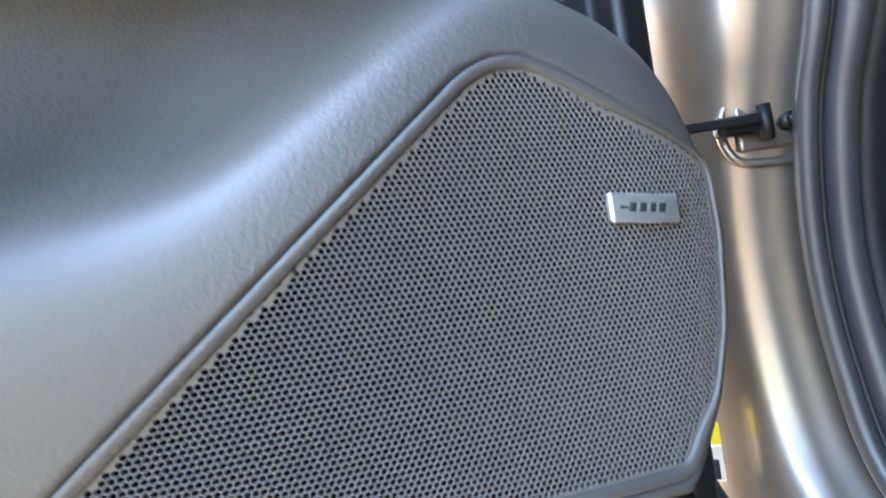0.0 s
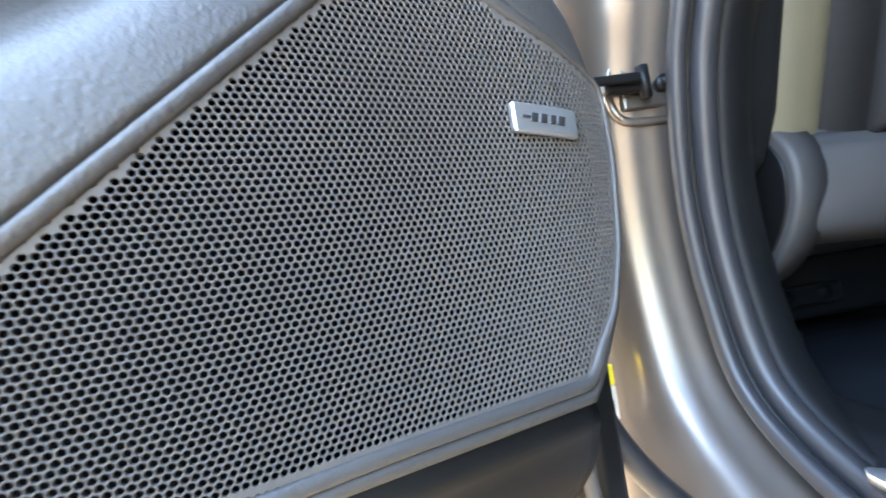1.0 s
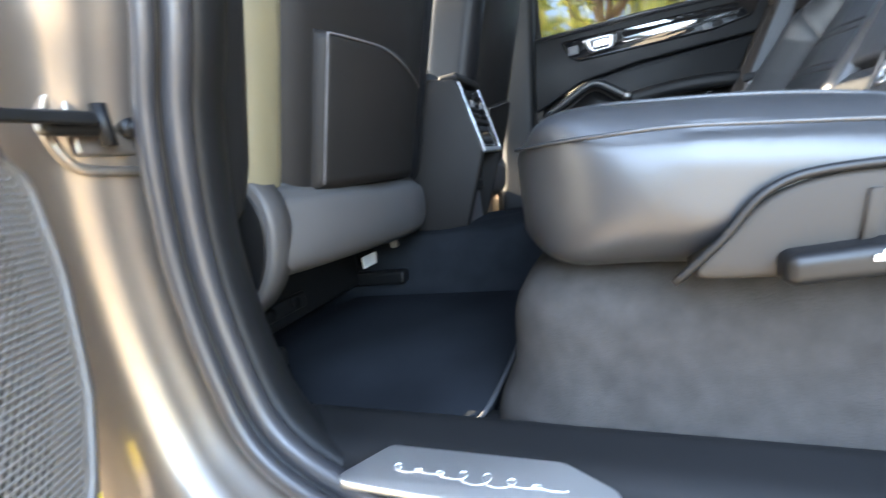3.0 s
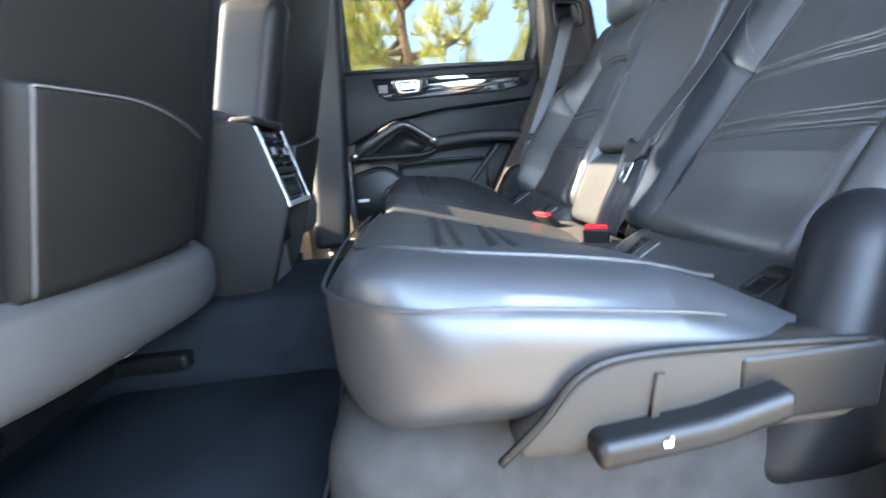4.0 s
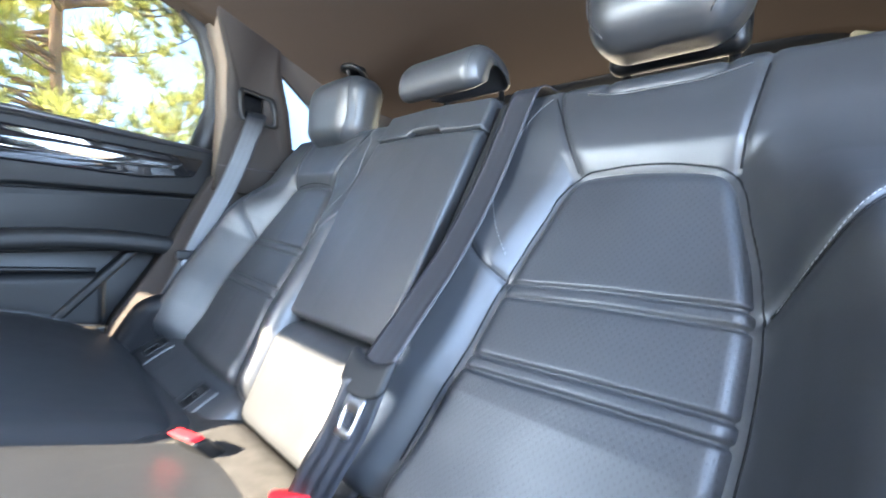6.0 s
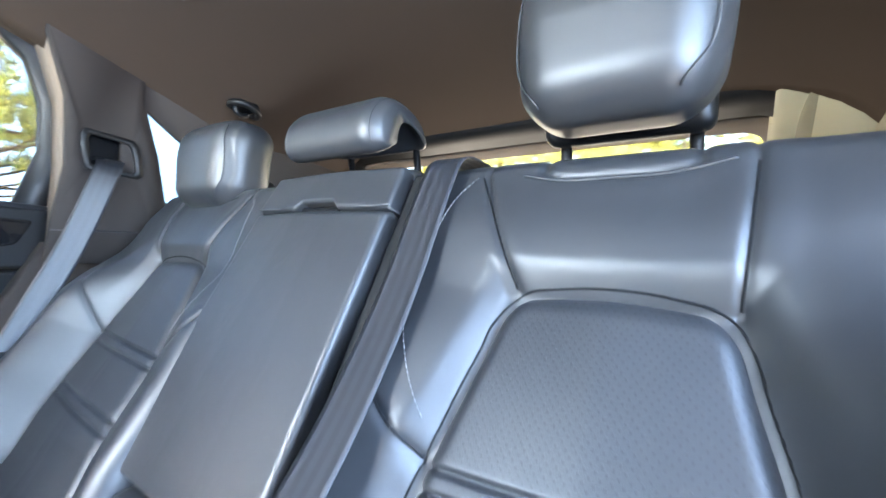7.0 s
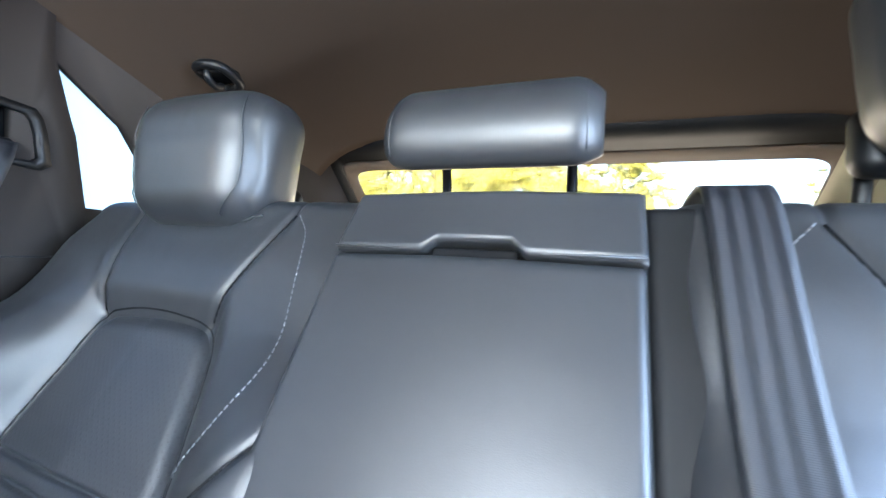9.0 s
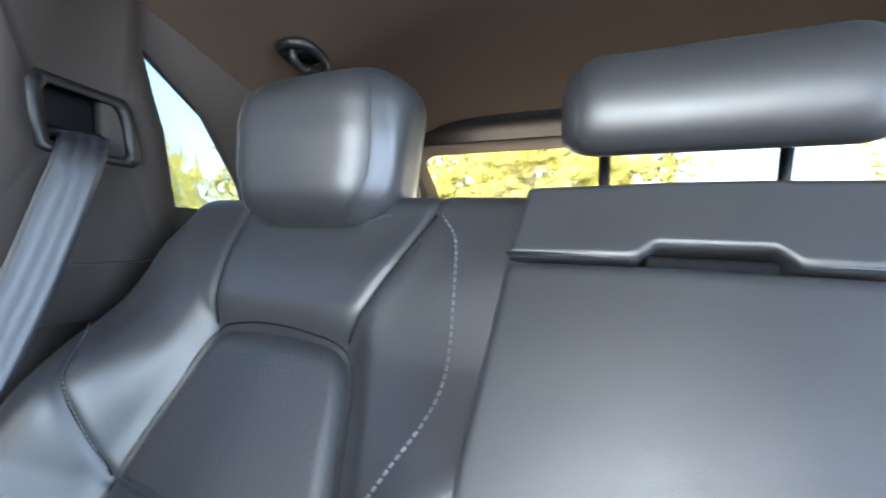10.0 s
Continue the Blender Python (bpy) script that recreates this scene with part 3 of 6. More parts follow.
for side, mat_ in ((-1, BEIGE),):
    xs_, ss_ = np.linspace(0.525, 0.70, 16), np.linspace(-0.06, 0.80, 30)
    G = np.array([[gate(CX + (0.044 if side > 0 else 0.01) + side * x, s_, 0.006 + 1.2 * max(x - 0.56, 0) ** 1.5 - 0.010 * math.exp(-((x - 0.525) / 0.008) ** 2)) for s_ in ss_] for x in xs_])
    # same lightened tan, so this corner looks lit too
    part("corner_trim", sheet(G, (0, -0.006, 0.007)), mat_, tailgate, "fabric trim beside the rear window, coloured as if lit")
    G = [gate(CX + (0.02 if side > 0 else -0.01) + side * (0.590 + 0.042 * math.cos(a_)), 0.17 + 0.19 * math.sin(a_), 0.013) for a_ in np.linspace(0, 2 * math.pi, 32, endpoint=False)]
    G = np.array(G + [p - np.array([0, 0.02, -0.02]) for p in G])
    part("speaker_oval", (G, [tuple(range(32))] + [(k, (k + 1) % 32, 32 + (k + 1) % 32, 32 + k) for k in range(32)]), OLIVE, tailgate, "olive oval speaker cloth")
pane = part("pane", sheet(np.array([[gate(CX + x, s, -0.03) for s in (0.12, 0.9)] for x in (-0.62, 0.62)]), (0, -0.002, -0.003)), REARGLASS, tailgate, "clear rear window glass")
pane.visible_shadow = False
part("wall_rear", prism([(-0.86, 0.40), (0.88, 0.40), (0.80, 0.98), (-0.78, 0.98)], 1, -1.12, -1.30), PAINT, kind="structure", label="painted lower tail of the car", category="wall")
part("cargo_floor", rbox((CX, -0.60, 0.58), (1.36, 1.05, 0.05), 0.01, 2, (4, 4, 1)), CARPET, kind="structure", label="dark carpeted load floor behind the rear seat", category="floor")
# load cover behind the seat backs
part("load_cover", rbox((CX, -0.62, 1.085), (1.28, 0.78, 0.02), 0.008, 3, (8, 8, 1)), SOFT, label="dark load compartment cover behind the rear seats", category="load cover")

# ---------------------------------------------------------------- rear bench
NB = np.array([0, 0.887, 0.461])
def back_point(x, z, o):
    x, z, o = np.broadcast_arrays(np.asarray(x, float), np.asarray(z, float), np.asarray(o, float))
    return np.stack((x, 0.52 * (1.116 - z), z), -1) + o[..., None] * NB

INS_IN = ([0.60, 0.672, 0.815, 0.903, 1.00, 1.06], [-0.193, -0.200, -0.232, -0.241, -0.266, -0.284])
INS_OUT = ([0.60, 0.672, 0.73, 0.823, 0.904, 0.952, 1.00, 1.06], [-0.490, -0.490, -0.488, -0.495, -0.494, -0.483, -0.468, -0.452])
INS_TOP = 1.043


def seat_cover(x, z):
    """How far the seat back's cover stands proud at a place of the left seat."""
    xi, xo = np.interp(z, *INS_IN), np.interp(z, *INS_OUT)
    low = 1 - sstep(0.93, 1.10, z)
    inner = sstep(-0.01, 0.085, x - xi) * 0.022 * low
    outer = sstep(0.0, 0.075, xo - x) * 0.062 * low * (0.6 + 0.4 * sstep(0.6, 0.72, z))
    o = inner + outer + 0.012 + np.interp(z, [0.78, 0.90, 1.04, 1.17], [0.0, -0.015, -0.022, -0.016])
    inside = np.minimum(np.minimum(xi - x, x - xo), INS_TOP - z)
    o = o - 0.016 * sstep(-0.030, 0.010, inside)
    o = o + 0.010 * np.exp(-((z - 1.10) / 0.05) ** 2)
    seams = [[(-0.222, 1.172), (-0.250, 1.11), (-0.288, 1.045)], [(-0.468, 1.172), (-0.462, 1.11), (-0.455, 1.042)], [(-0.135, 0.985), (-0.20, 0.925), (-0.243, 0.903)],
             [(-0.60, 1.02), (-0.555, 0.984), (-0.494, 0.904)], [(-0.267, 1.178), (-0.303, 1.152), (-0.36, 1.150), (-0.416, 1.153), (-0.456, 1.180)]]
    P = np.stack((x, z), -1)
    for k, s in enumerate(seams):
        d = seg_dist(P, smooth_line(s, 6))
        o = o - 0.0040 * np.exp(-(d / 0.0028) ** 2) + 0.0012 * np.exp(-((d - 0.014) / 0.012) ** 2)
    d = seg_dist(P, np.array([(-0.243, 0.903), (-0.288, 1.045), (-0.455, 1.042), (-0.494, 0.904)]))
    o = o + 0.0015 * np.exp(-(d / 0.03) ** 2) * sstep(0.0, 0.004, -inside)
    return o


def rear_seat(side):
    n = "left" if side < 0 else "right"
    seat = thing("rear_passenger_seat", both(side, (-0.36, 0.20, 0.60)), "black leather outer rear seat back with stitched panels, upright", "rear seat", "rear seats")
    # cover: rows run up the face, over the top edge and back
    nv, nu = 210, 170
    face = np.linspace(0.650, 1.158, nv - 34)
    v = np.concatenate((face, np.full(34, 1.158)))
    xin = -0.128
    xout = np.interp(v, [0.60, 0.70, 0.90, 1.0, 1.06, 1.12, 1.16], [-0.60, -0.615, -0.632, -0.640, -0.636, -0.625, -0.606])
    u = np.linspace(0, 1, nu)
    u = 0.5 - 0.5 * np.cos(u * math.pi) * 0.35 - 0.65 * (0.5 - u)
    Xg = xin + (xout - xin)[None, :] * u[:, None]
    Zg = np.broadcast_to(v[None, :], Xg.shape)
    O = seat_cover(Xg, Zg)
    O = O - 0.034 * (1 - np.sqrt(np.clip(1 - (1 - np.clip((xin - Xg) / 0.030, 0, 1)) ** 2, 0, 1)))
    O = O - 0.075 * (1 - np.sqrt(np.clip(1 - (1 - np.clip((Xg - xout) / 0.065, 0, 1)) ** 2, 0, 1)))
    O = O - 0.04 * (1 - np.sqrt(np.clip(1 - (1 - np.clip((Zg - 0.650) / 0.035, 0, 1)) ** 2, 0, 1)))
    P = back_point(Xg, Zg, O)
    R = 0.030
    for k in range(34):
        j = nv - 34 + k
        a = min((k + 1) / 18.0, 1.0)
        ang = a * radians(118)
        base = back_point(Xg[:, j], Zg[:, j], O[:, j])
        up = np.array([0, -0.461, 0.887])
        c = base - NB * R
        q = c + R * (np.cos(ang) * NB + np.sin(ang) * up)
        if k >= 18:
            q = q + np.array([0, -1.0, -0.02]) * 0.0085 * (k - 17)
        P[:, j] = q
    uv = np.stack((Xg, Zg * 1.127), -1)
    part("backrest", sheet(both(side, P), (0, -0.09, -0.05), uv), LEATHER, seat)
    # insert with its two pairs of cross seams
    nz, nx = 280, 80
    z = np.linspace(0.652, INS_TOP, nz)
    s = np.linspace(0, 1, nx)
    xi, xo = np.interp(z, *INS_IN), np.interp(z, *INS_OUT)
    Xi = xi[None] + (xo - xi)[None] * s[:, None]
    Zi = np.broadcast_to(z[None], Xi.shape)
    bow = 0.010 * (1 - ((Xi - (xi + xo)[None] / 2) / 0.13) ** 2)
    Zi = Zi + bow * sstep(0.98, 1.043, Zi)
    e = np.minimum(np.minimum(s, 1 - s)[:, None] * np.abs(xo - xi)[None], (INS_TOP - z)[None] + 0 * Xi)
    e2 = np.minimum(s, 1 - s)[:, None] * np.abs(xo - xi)[None]
    corner = np.minimum(e2, 0.03), np.minimum((INS_TOP - z)[None] + 0 * Xi, 0.03)
    e = 0.03 - np.minimum(np.sqrt((0.03 - corner[0]) ** 2 + (0.03 - corner[1]) ** 2), 0.034)
    O = np.interp(Zi, [0.78, 0.90, 1.04, 1.17], [0.0, -0.015, -0.022, -0.016]) - 0.026 + 0.032 * np.sqrt(np.clip(1 - (1 - np.clip(e / 0.022, 0, 1)) ** 2, 0, 1)) + 0.006 * np.clip(e2 / 0.12, 0, 1)
    for zz in (0.906, 0.890, 0.823, 0.807):
        d = np.abs(Zi - zz - 0.01 * (s[:, None] - 0.5))
        O = O - 0.0048 * np.exp(-(d / 0.0024) ** 2)
    O = O + 0.010 * (1 - sstep(0.66, 0.74, Zi)) - 0.03 * (1 - np.sqrt(np.clip(1 - (1 - np.clip((Zi - 0.652) / 0.03, 0, 1)) ** 2, 0, 1)))
    part("insert", sheet(both(side, back_point(Xi, Zi, O)), (0, -0.03, -0.015), np.stack((Xi, Zi * 1.127), -1)), PERFORATED, seat, "perforated leather centre panel")
    # stitching along the inner edge, over the shoulder and on the outer bolster
    def on(pts, lift=0.002):
        q = smooth_line([(a, b) for a, b in pts], 14)
        x, zz = q[:, 0], q[:, 1]
        o = seat_cover(x, zz) - 0.034 * (1 - np.sqrt(np.clip(1 - (1 - np.clip((xin - x) / 0.030, 0, 1)) ** 2, 0, 1)))
        return both(side, back_point(x, zz, o + lift))
    part("stitching", stitches(on([(-0.218, 1.155), (-0.198, 1.13), (-0.187, 1.08), (-0.183, 1.02), (-0.207, 0.97), (-0.236, 0.93)]), 0.0062, 0.0042, 0.0007), STITCH, seat, "row of pale grey stitches")
    part("stitching", stitches(on([(-0.60, 1.02), (-0.555, 0.990), (-0.50, 0.912)]), 0.005, 0.0035, 0.0005), STITCH, seat, "row of pale grey stitches")
    for pts in ([(-0.224, 1.155), (-0.250, 1.11), (-0.286, 1.048)], [(-0.466, 1.155), (-0.462, 1.11), (-0.456, 1.046)], [(-0.150, 0.972), (-0.20, 0.925), (-0.240, 0.905)], [(-0.597, 1.017), (-0.555, 0.984), (-0.497, 0.908)]):
        part("seam", tube(on(pts, 0.0008), 0.0012, 6), SEAM, seat, "dark sewn seam")
    zz_ = [0.70, 0.76, 0.82, 0.88, 0.94, 0.99, 1.02]
    rim_ = [(np.interp(q, *INS_IN) + 0.001, q) for q in zz_] + [(-0.292, 1.043), (-0.33, 1.050), (-0.37, 1.052), (-0.41, 1.050), (-0.448, 1.042)] + [(np.interp(q, *INS_OUT) - 0.001, q) for q in zz_[::-1]]
    # dark tube draws the shadow at the insert's edge
    part("seam", tube(on(rim_, -0.0008), 0.0014, 6), SEAM, seat, "dark line drawn as the shade round the centre panel")
    part("piping", tube(on([(-0.270, 1.155), (-0.303, 1.148), (-0.36, 1.146), (-0.416, 1.149), (-0.452, 1.156)], 0.0005), 0.0016, 6), LEATHER, seat)
    return seat


def headrest(side, up):
    """An outer head restraint on two posts; up: how far it is pulled out."""
    cx = -0.352 if side < 0 else -0.368
    z0 = 1.140 + up
    loc = both(side, (cx, -0.08, 1.165))
    h = thing("headrest", loc, "black leather head restraint " + ("pulled up on two dark posts" if up else "pushed down onto the seat back"), "headrest", "rear head restraints")
    V, F = rbox((cx, -0.045, z0 + 0.080), (0.185, 0.105, 0.165), 0.045, 7, (26, 10, 18))
    t = (V[:, 2] - z0) / 0.165
    V[:, 0] = cx + (V[:, 0] - cx) * ((0.93 if side < 0 else 1.0) + 0.15 * np.sin(np.clip(t, 0, 1) * math.pi * 0.62))
    V[:, 1] += -0.018 * (1 - np.abs((V[:, 0] - cx) / 0.11) ** 2) * (V[:, 1] > -0.045) * -0.6 - 0.02 * np.clip(t - 0.55, 0, 1)
    front = V[:, 1] > -0.03
    for sg in (-1, 1):
        line = np.array([(cx + sg * 0.070, z0 - 0.01), (cx + sg * 0.092, z0 + 0.06), (cx + sg * 0.090, z0 + 0.11), (cx + sg * 0.083, z0 + 0.18)])
        d = seg_dist(V[:, [0, 2]], smooth_line(line, 6))
        V[:, 1] -= front * 0.004 * np.exp(-(d / 0.004) ** 2)
    part("pad", (both(side, V), F), LEATHER, h)
    for sg in (-1, 1):
        ln = smooth_line([(cx + sg * 0.060, z0 + 0.012), (cx + sg * 0.082, z0 + 0.045), (cx + sg * 0.086, z0 + 0.09), (cx + sg * 0.080, z0 + 0.145)], 12)
        fr = V[V[:, 1] > -0.05]
        near = [fr[np.argmin((fr[:, 0] - a_) ** 2 + (fr[:, 2] - b_) ** 2 - 0.004 * fr[:, 1])] for a_, b_ in ln]
        ln = np.array([(a_, q_[1] + 0.0006, b_) for (a_, b_), q_ in zip(ln, near)])
        ln[1:-1, 1] = (ln[:-2, 1] + ln[1:-1, 1] + ln[2:, 1]) / 3
        part("seam", tube(both(side, ln), 0.0009, 6), LEATHER, h, "raised side seam")
        part("post", tube([both(side, (cx + sg * 0.067, -0.125, 1.12)), both(side, (cx + sg * 0.067, -0.105, z0 + 0.03))], 0.0065, 12), DARK, h, "dark metal post")
    V, F = rbox((cx, -0.092, z0 + 0.028), (0.17, 0.035, 0.06), 0.015, 4, (8, 3, 4))
    part("shell", (both(side, V), F), DARK, h, "black plastic rear shell")
    return h


rear_seat(-1)
rear_seat(1)
headrest(-1, 0.062)
headrest(1, 0.0)

# middle of the bench: fold-down armrest, shoulder pad, lower block
mid = thing("rear_middle_seat", (0.018, 0.20, 0.60), "black leather narrow centre seat back with folded-up armrest", "rear seat", "rear seats")
nx, nz = 90, 120
def slab(x0t, x1t, x0b, x1b, zb, zt, o, r, back=(0, -0.08, -0.04), grooves=(), puff=0.004, notch=None):
    z = np.linspace(zb, zt, nz)
    s = np.linspace(0, 1, nx)
    s = 0.5 - 0.5 * np.cos(s * math.pi) * 0.5 - 0.5 * (0.5 - s)
    k = (z - zb) / (zt - zb)
    a, b = x0b + (x0t - x0b) * k, x1b + (x1t - x1b) * k
    Xs = a[None] + (b - a)[None] * s[:, None]
    Zs = np.broadcast_to(z[None], Xs.shape)
    if notch:
        x0, x1, rise = notch
        lift = rise * np.clip(np.minimum(Xs - x0, x1 - Xs) / 0.012, 0, 1)
        Zs = Zs + lift * (zt - Zs) / (zt - zb)
    ex = np.minimum(s, 1 - s)[:, None] * (b - a)[None]
    ez = np.minimum(z - zb, zt - z)[None] + 0 * Xs
    q = r - np.minimum(np.sqrt((r - np.minimum(ex, r)) ** 2 + (r - np.minimum(ez, r)) ** 2), r)
    O = o - r + r * np.sqrt(np.clip(1 - (1 - q / r) ** 2, 0, 1)) + puff * np.clip(ex / 0.1, 0, 1)
    for g in grooves:
        d = seg_dist(np.stack((Xs, Zs), -1), np.array(g))
        O = O - 0.006 * np.exp(-(d / 0.004) ** 2)
    return sheet(back_point(Xs, Zs, O), back, np.stack((Xs, Zs * 1.127), -1))
part("armrest", slab(-0.113, 0.150, -0.118, 0.172, 0.790, 1.1155, 0.014, 0.009), LEATHER, mid, "smooth leather fold-down armrest panel")
part("shoulder_pad", slab(-0.112, 0.142, -0.114, 0.150, 1.1165, 1.172, 0.0150, 0.006, (0, -0.12, -0.03), notch=(-0.026, 0.062, 0.0095)), LEATHER, mid, "leather pad above the armrest")
part("pad_seam", tube(back_point(np.array([-0.113, -0.030, -0.014, 0.050, 0.066, 0.149]), np.array([1.1185, 1.1185, 1.1275, 1.1275, 1.1185, 1.1185]), np.full(6, 0.0150)), 0.0013, 6), LEATHER, mid, "rolled lower edge of the pad")
# solid black block fills the notch and draws its shade
part("recess_shade", rbox((0.018, 0.000, 1.1195), (0.074, 0.012, 0.015), 0.003, 3, (6, 2, 2)), HOLLOW, mid, "black block standing in for shade in the armrest's finger recess")
part("top", rbox((0.016, -0.095, 1.155), (0.262, 0.13, 0.05), 0.014, 4, (8, 4, 3)), LEATHER, mid)
part("filler", slab(-0.155, -0.113, -0.160, -0.120, 0.63, 1.174, -0.004, 0.01, puff=0), SOFT, mid, "dark gap strip beside the armrest")
part("filler", slab(0.150, 0.190, 0.170, 0.205, 0.63, 1.174, -0.004, 0.01, puff=0), SOFT, mid, "dark gap strip beside the armrest")
V, F = rbox((0.025, 0.178, 0.705), (0.235, 0.11, 0.155), 0.03, 5, (16, 8, 10))
V[:, 1] -= (V[:, 2] - 0.705) * 0.42
part("lower_block", (V, F), LEATHER, mid, "padded leather block below the armrest")

hc = thing("headrest", (0.012, -0.10, 1.165), "small black leather centre head restraint on two posts", "headrest", "rear head restraints")
prof = smooth_line([(0.004, 1.206), (0.010, 1.228), (0.002, 1.255), (-0.025, 1.278), (-0.060, 1.280), (-0.095, 1.268), (-0.116, 1.246), (-0.122, 1.230), (-0.112, 1.228), (-0.100, 1.240), (-0.075, 1.252), (-0.045, 1.250), (-0.034, 1.228), (-0.030, 1.208), (-0.014, 1.199)], 5, closed=True)
cy, cz = -0.05, 1.235
us = np.concatenate((np.linspace(-1, -0.8, 9), np.linspace(-0.75, 0.75, 24), np.linspace(0.8, 1, 9)))
G = []
for k in us:
    sq = 1 - 0.30 * max(0, (abs(k) - 0.72) / 0.28) ** 2.2
    wide = 0.098 * k
    G.append([(0.018 + wide, cy + (y - cy) * sq, cz + (z - cz) * sq) for y, z in prof])
G = np.array(G)
m = G.shape[1]
Vc = G.reshape(-1, 3)
Fc = [(i * m + j, i * m + (j + 1) % m, (i + 1) * m + (j + 1) % m, (i + 1) * m + j) for i in range(len(us) - 1) for j in range(m)]
Fc += [tuple(range(m))[::-1], tuple((len(us) - 1) * m + j for j in range(m))]
part("pad", (Vc, Fc), LEATHER, hc)
for x in (-0.050, 0.092):
    part("post", tube([(x, -0.137, 1.13), (x, -0.115, 1.238)], 0.0055, 12), DARK, hc, "dark metal post")
for i in (5, len(us) - 6):
    part("seam", tube(G[i][:34], 0.0008, 6), LEATHER, hc, "raised side seam")


def cushion_z(x, y):
    """Height of the bench's upper side: it falls to the rear and towards the middle."""
    out = np.interp(y, [0.30, 0.34, 0.42, 0.48, 0.525, 0.574, 0.66, 0.74], [0.650, 0.664, 0.705, 0.729, 0.738, 0.746, 0.756, 0.757])
    inn = np.interp(y, [0.30, 0.335, 0.52, 0.645, 0.70, 0.74], [0.624, 0.636, 0.690, 0.727, 0.741, 0.743])
    w = np.clip((-0.20 - x) / 0.38, 0, 1)
    return inn + (out - inn) * w - 0.010 * sstep(-0.21, -0.15, x)


def cushion(side):
    c = thing("rear_cushion", both(side, (-0.38, 0.5, 0.60)), "black leather outer rear seat cushion with cross seams and rounded front", "seat cushion", "rear seat cushions")
    V, F = rbox((-0.3985, 0.514, 0.694), (0.537, 0.418, 0.146), 0.056, 9, (70, 190, 6))
    t = np.clip((V[:, 2] - 0.63) / 0.12, 0, 1)
    mid_x = np.clip(1 - ((V[:, 0] + 0.38) / 0.24) ** 2, 0, 1)
    V[:, 1] += 0.008 * mid_x * (V[:, 1] > 0.68)
    for cx_, rad, cy_, ky in ((-0.556, 0.111, 0.613, 1.0), (-0.510, 0.157, 0.475, 1.0)):
        dx, dy = np.minimum(V[:, 0] - cx_, 0), (V[:, 1] - cy_) * (1 if cy_ > 0.6 else -1)
        far = np.hypot(dx, np.maximum(dy, 0))
        k = np.where((dx < 0) & (dy > 0) & (far > rad), rad / np.maximum(far, 1e-6), 1.0)
        V[:, 0], V[:, 1] = np.where(dx < 0, cx_ + dx * k, V[:, 0]), np.where(dy > 0, cy_ + (V[:, 1] - cy_) * k, V[:, 1])
    V[:, 2] += t * (cushion_z(V[:, 0], V[:, 1]) - 0.767)
    V[:, 0] += 0.012 * np.clip((0.66 - V[:, 2]) / 0.05, 0, 1) * (V[:, 0] < -0.6)
    top = t > 0.72
    inx = sstep(-0.585, -0.572, V[:, 0]) * (1 - sstep(-0.225, -0.20, V[:, 0]))
    for yy, slope in ((0.631, 0.03), (0.613, 0.03), (0.586, 0.11), (0.568, 0.11)):
        d = np.abs(V[:, 1] - yy + slope * (V[:, 0] + 0.57))
        V[:, 2] -= top * inx * 0.0060 * np.exp(-(d / 0.0034) ** 2)
    for yy, slope in ((0.622, 0.03), (0.577, 0.11)):
        V[:, 2] += top * inx * 0.0012 * np.exp(-((V[:, 1] - yy + slope * (V[:, 0] + 0.57)) / 0.006) ** 2)
    d = np.abs(V[:, 2] - 0.729 - 0.10 * np.minimum(V[:, 1] - 0.62, 0))
    V[:, 0] += (V[:, 0] < -0.655) * 0.0035 * np.exp(-(d / 0.0035) ** 2)
    # ease the front outer corner into one round sweep
    E_ = np.array(list({(min(f[i], f[i - 1]), max(f[i], f[i - 1])) for f in F for i in range(len(f))}))
    deg = np.bincount(E_.ravel(), minlength=len(V))[:, None]
    soft_ = (0.5 * sstep(-0.575, -0.61, V[:, 0]) * sstep(0.585, 0.63, V[:, 1]) * (1 - sstep(0.735, 0.75, V[:, 2])))[:, None]
    for _ in range(40):
        S_ = np.zeros_like(V)
        np.add.at(S_, E_[:, 0], V[E_[:, 1]])
        np.add.at(S_, E_[:, 1], V[E_[:, 0]])
        V = V + soft_ * (S_ / deg - V)
    part("cover", (both(side, V), F, np.stack((V[:, 0], V[:, 1]), -1)), LEATHER, c)
    ln = smooth_line([(-0.6640, 0.455, 0.705), (-0.6665, 0.48, 0.711), (-0.6675, 0.54, 0.720), (-0.6675, 0.60, 0.728), (-0.663, 0.645, 0.730), (-0.644, 0.682, 0.731), (-0.608, 0.712, 0.731), (-0.556, 0.7235, 0.731), (-0.38, 0.732, 0.730), (-0.18, 0.724, 0.728)], 10)
    part("piping", tube(both(side, ln), 0.0016, 6), LEATHER, c, "rolled seam piping")
    q = smooth_line([(-0.604, 0.42), (-0.611, 0.465), (-0.615, 0.53), (-0.611, 0.60), (-0.602, 0.640), (-0.582, 0.674), (-0.55, 0.697), (-0.46, 0.708), (-0.38, 0.711), (-0.20, 0.704)], 10)
    up = V[V[:, 2] > 0.69]
    qz = np.array([np.sort(up[np.argsort((up[:, 0] - a_) ** 2 + (up[:, 1] - b_) ** 2)[:6], 2])[-3:].mean() for a_, b_ in q])
    qz = np.convolve(np.pad(qz, 6, mode="edge"), np.ones(13) / 13, "valid")
    part("piping", tube(both(side, np.column_stack((q, qz + 0.0006))), 0.0020, 6), LEATHER, c, "rolled seam piping")
    part("stitching", stitches(both(side, np.column_stack((q - 0.0055 * np.array([-1, 0]), qz + 0.0009))), 0.0055, 0.0036, 0.0004), SEAM, c, "dark stitches beside the seam")
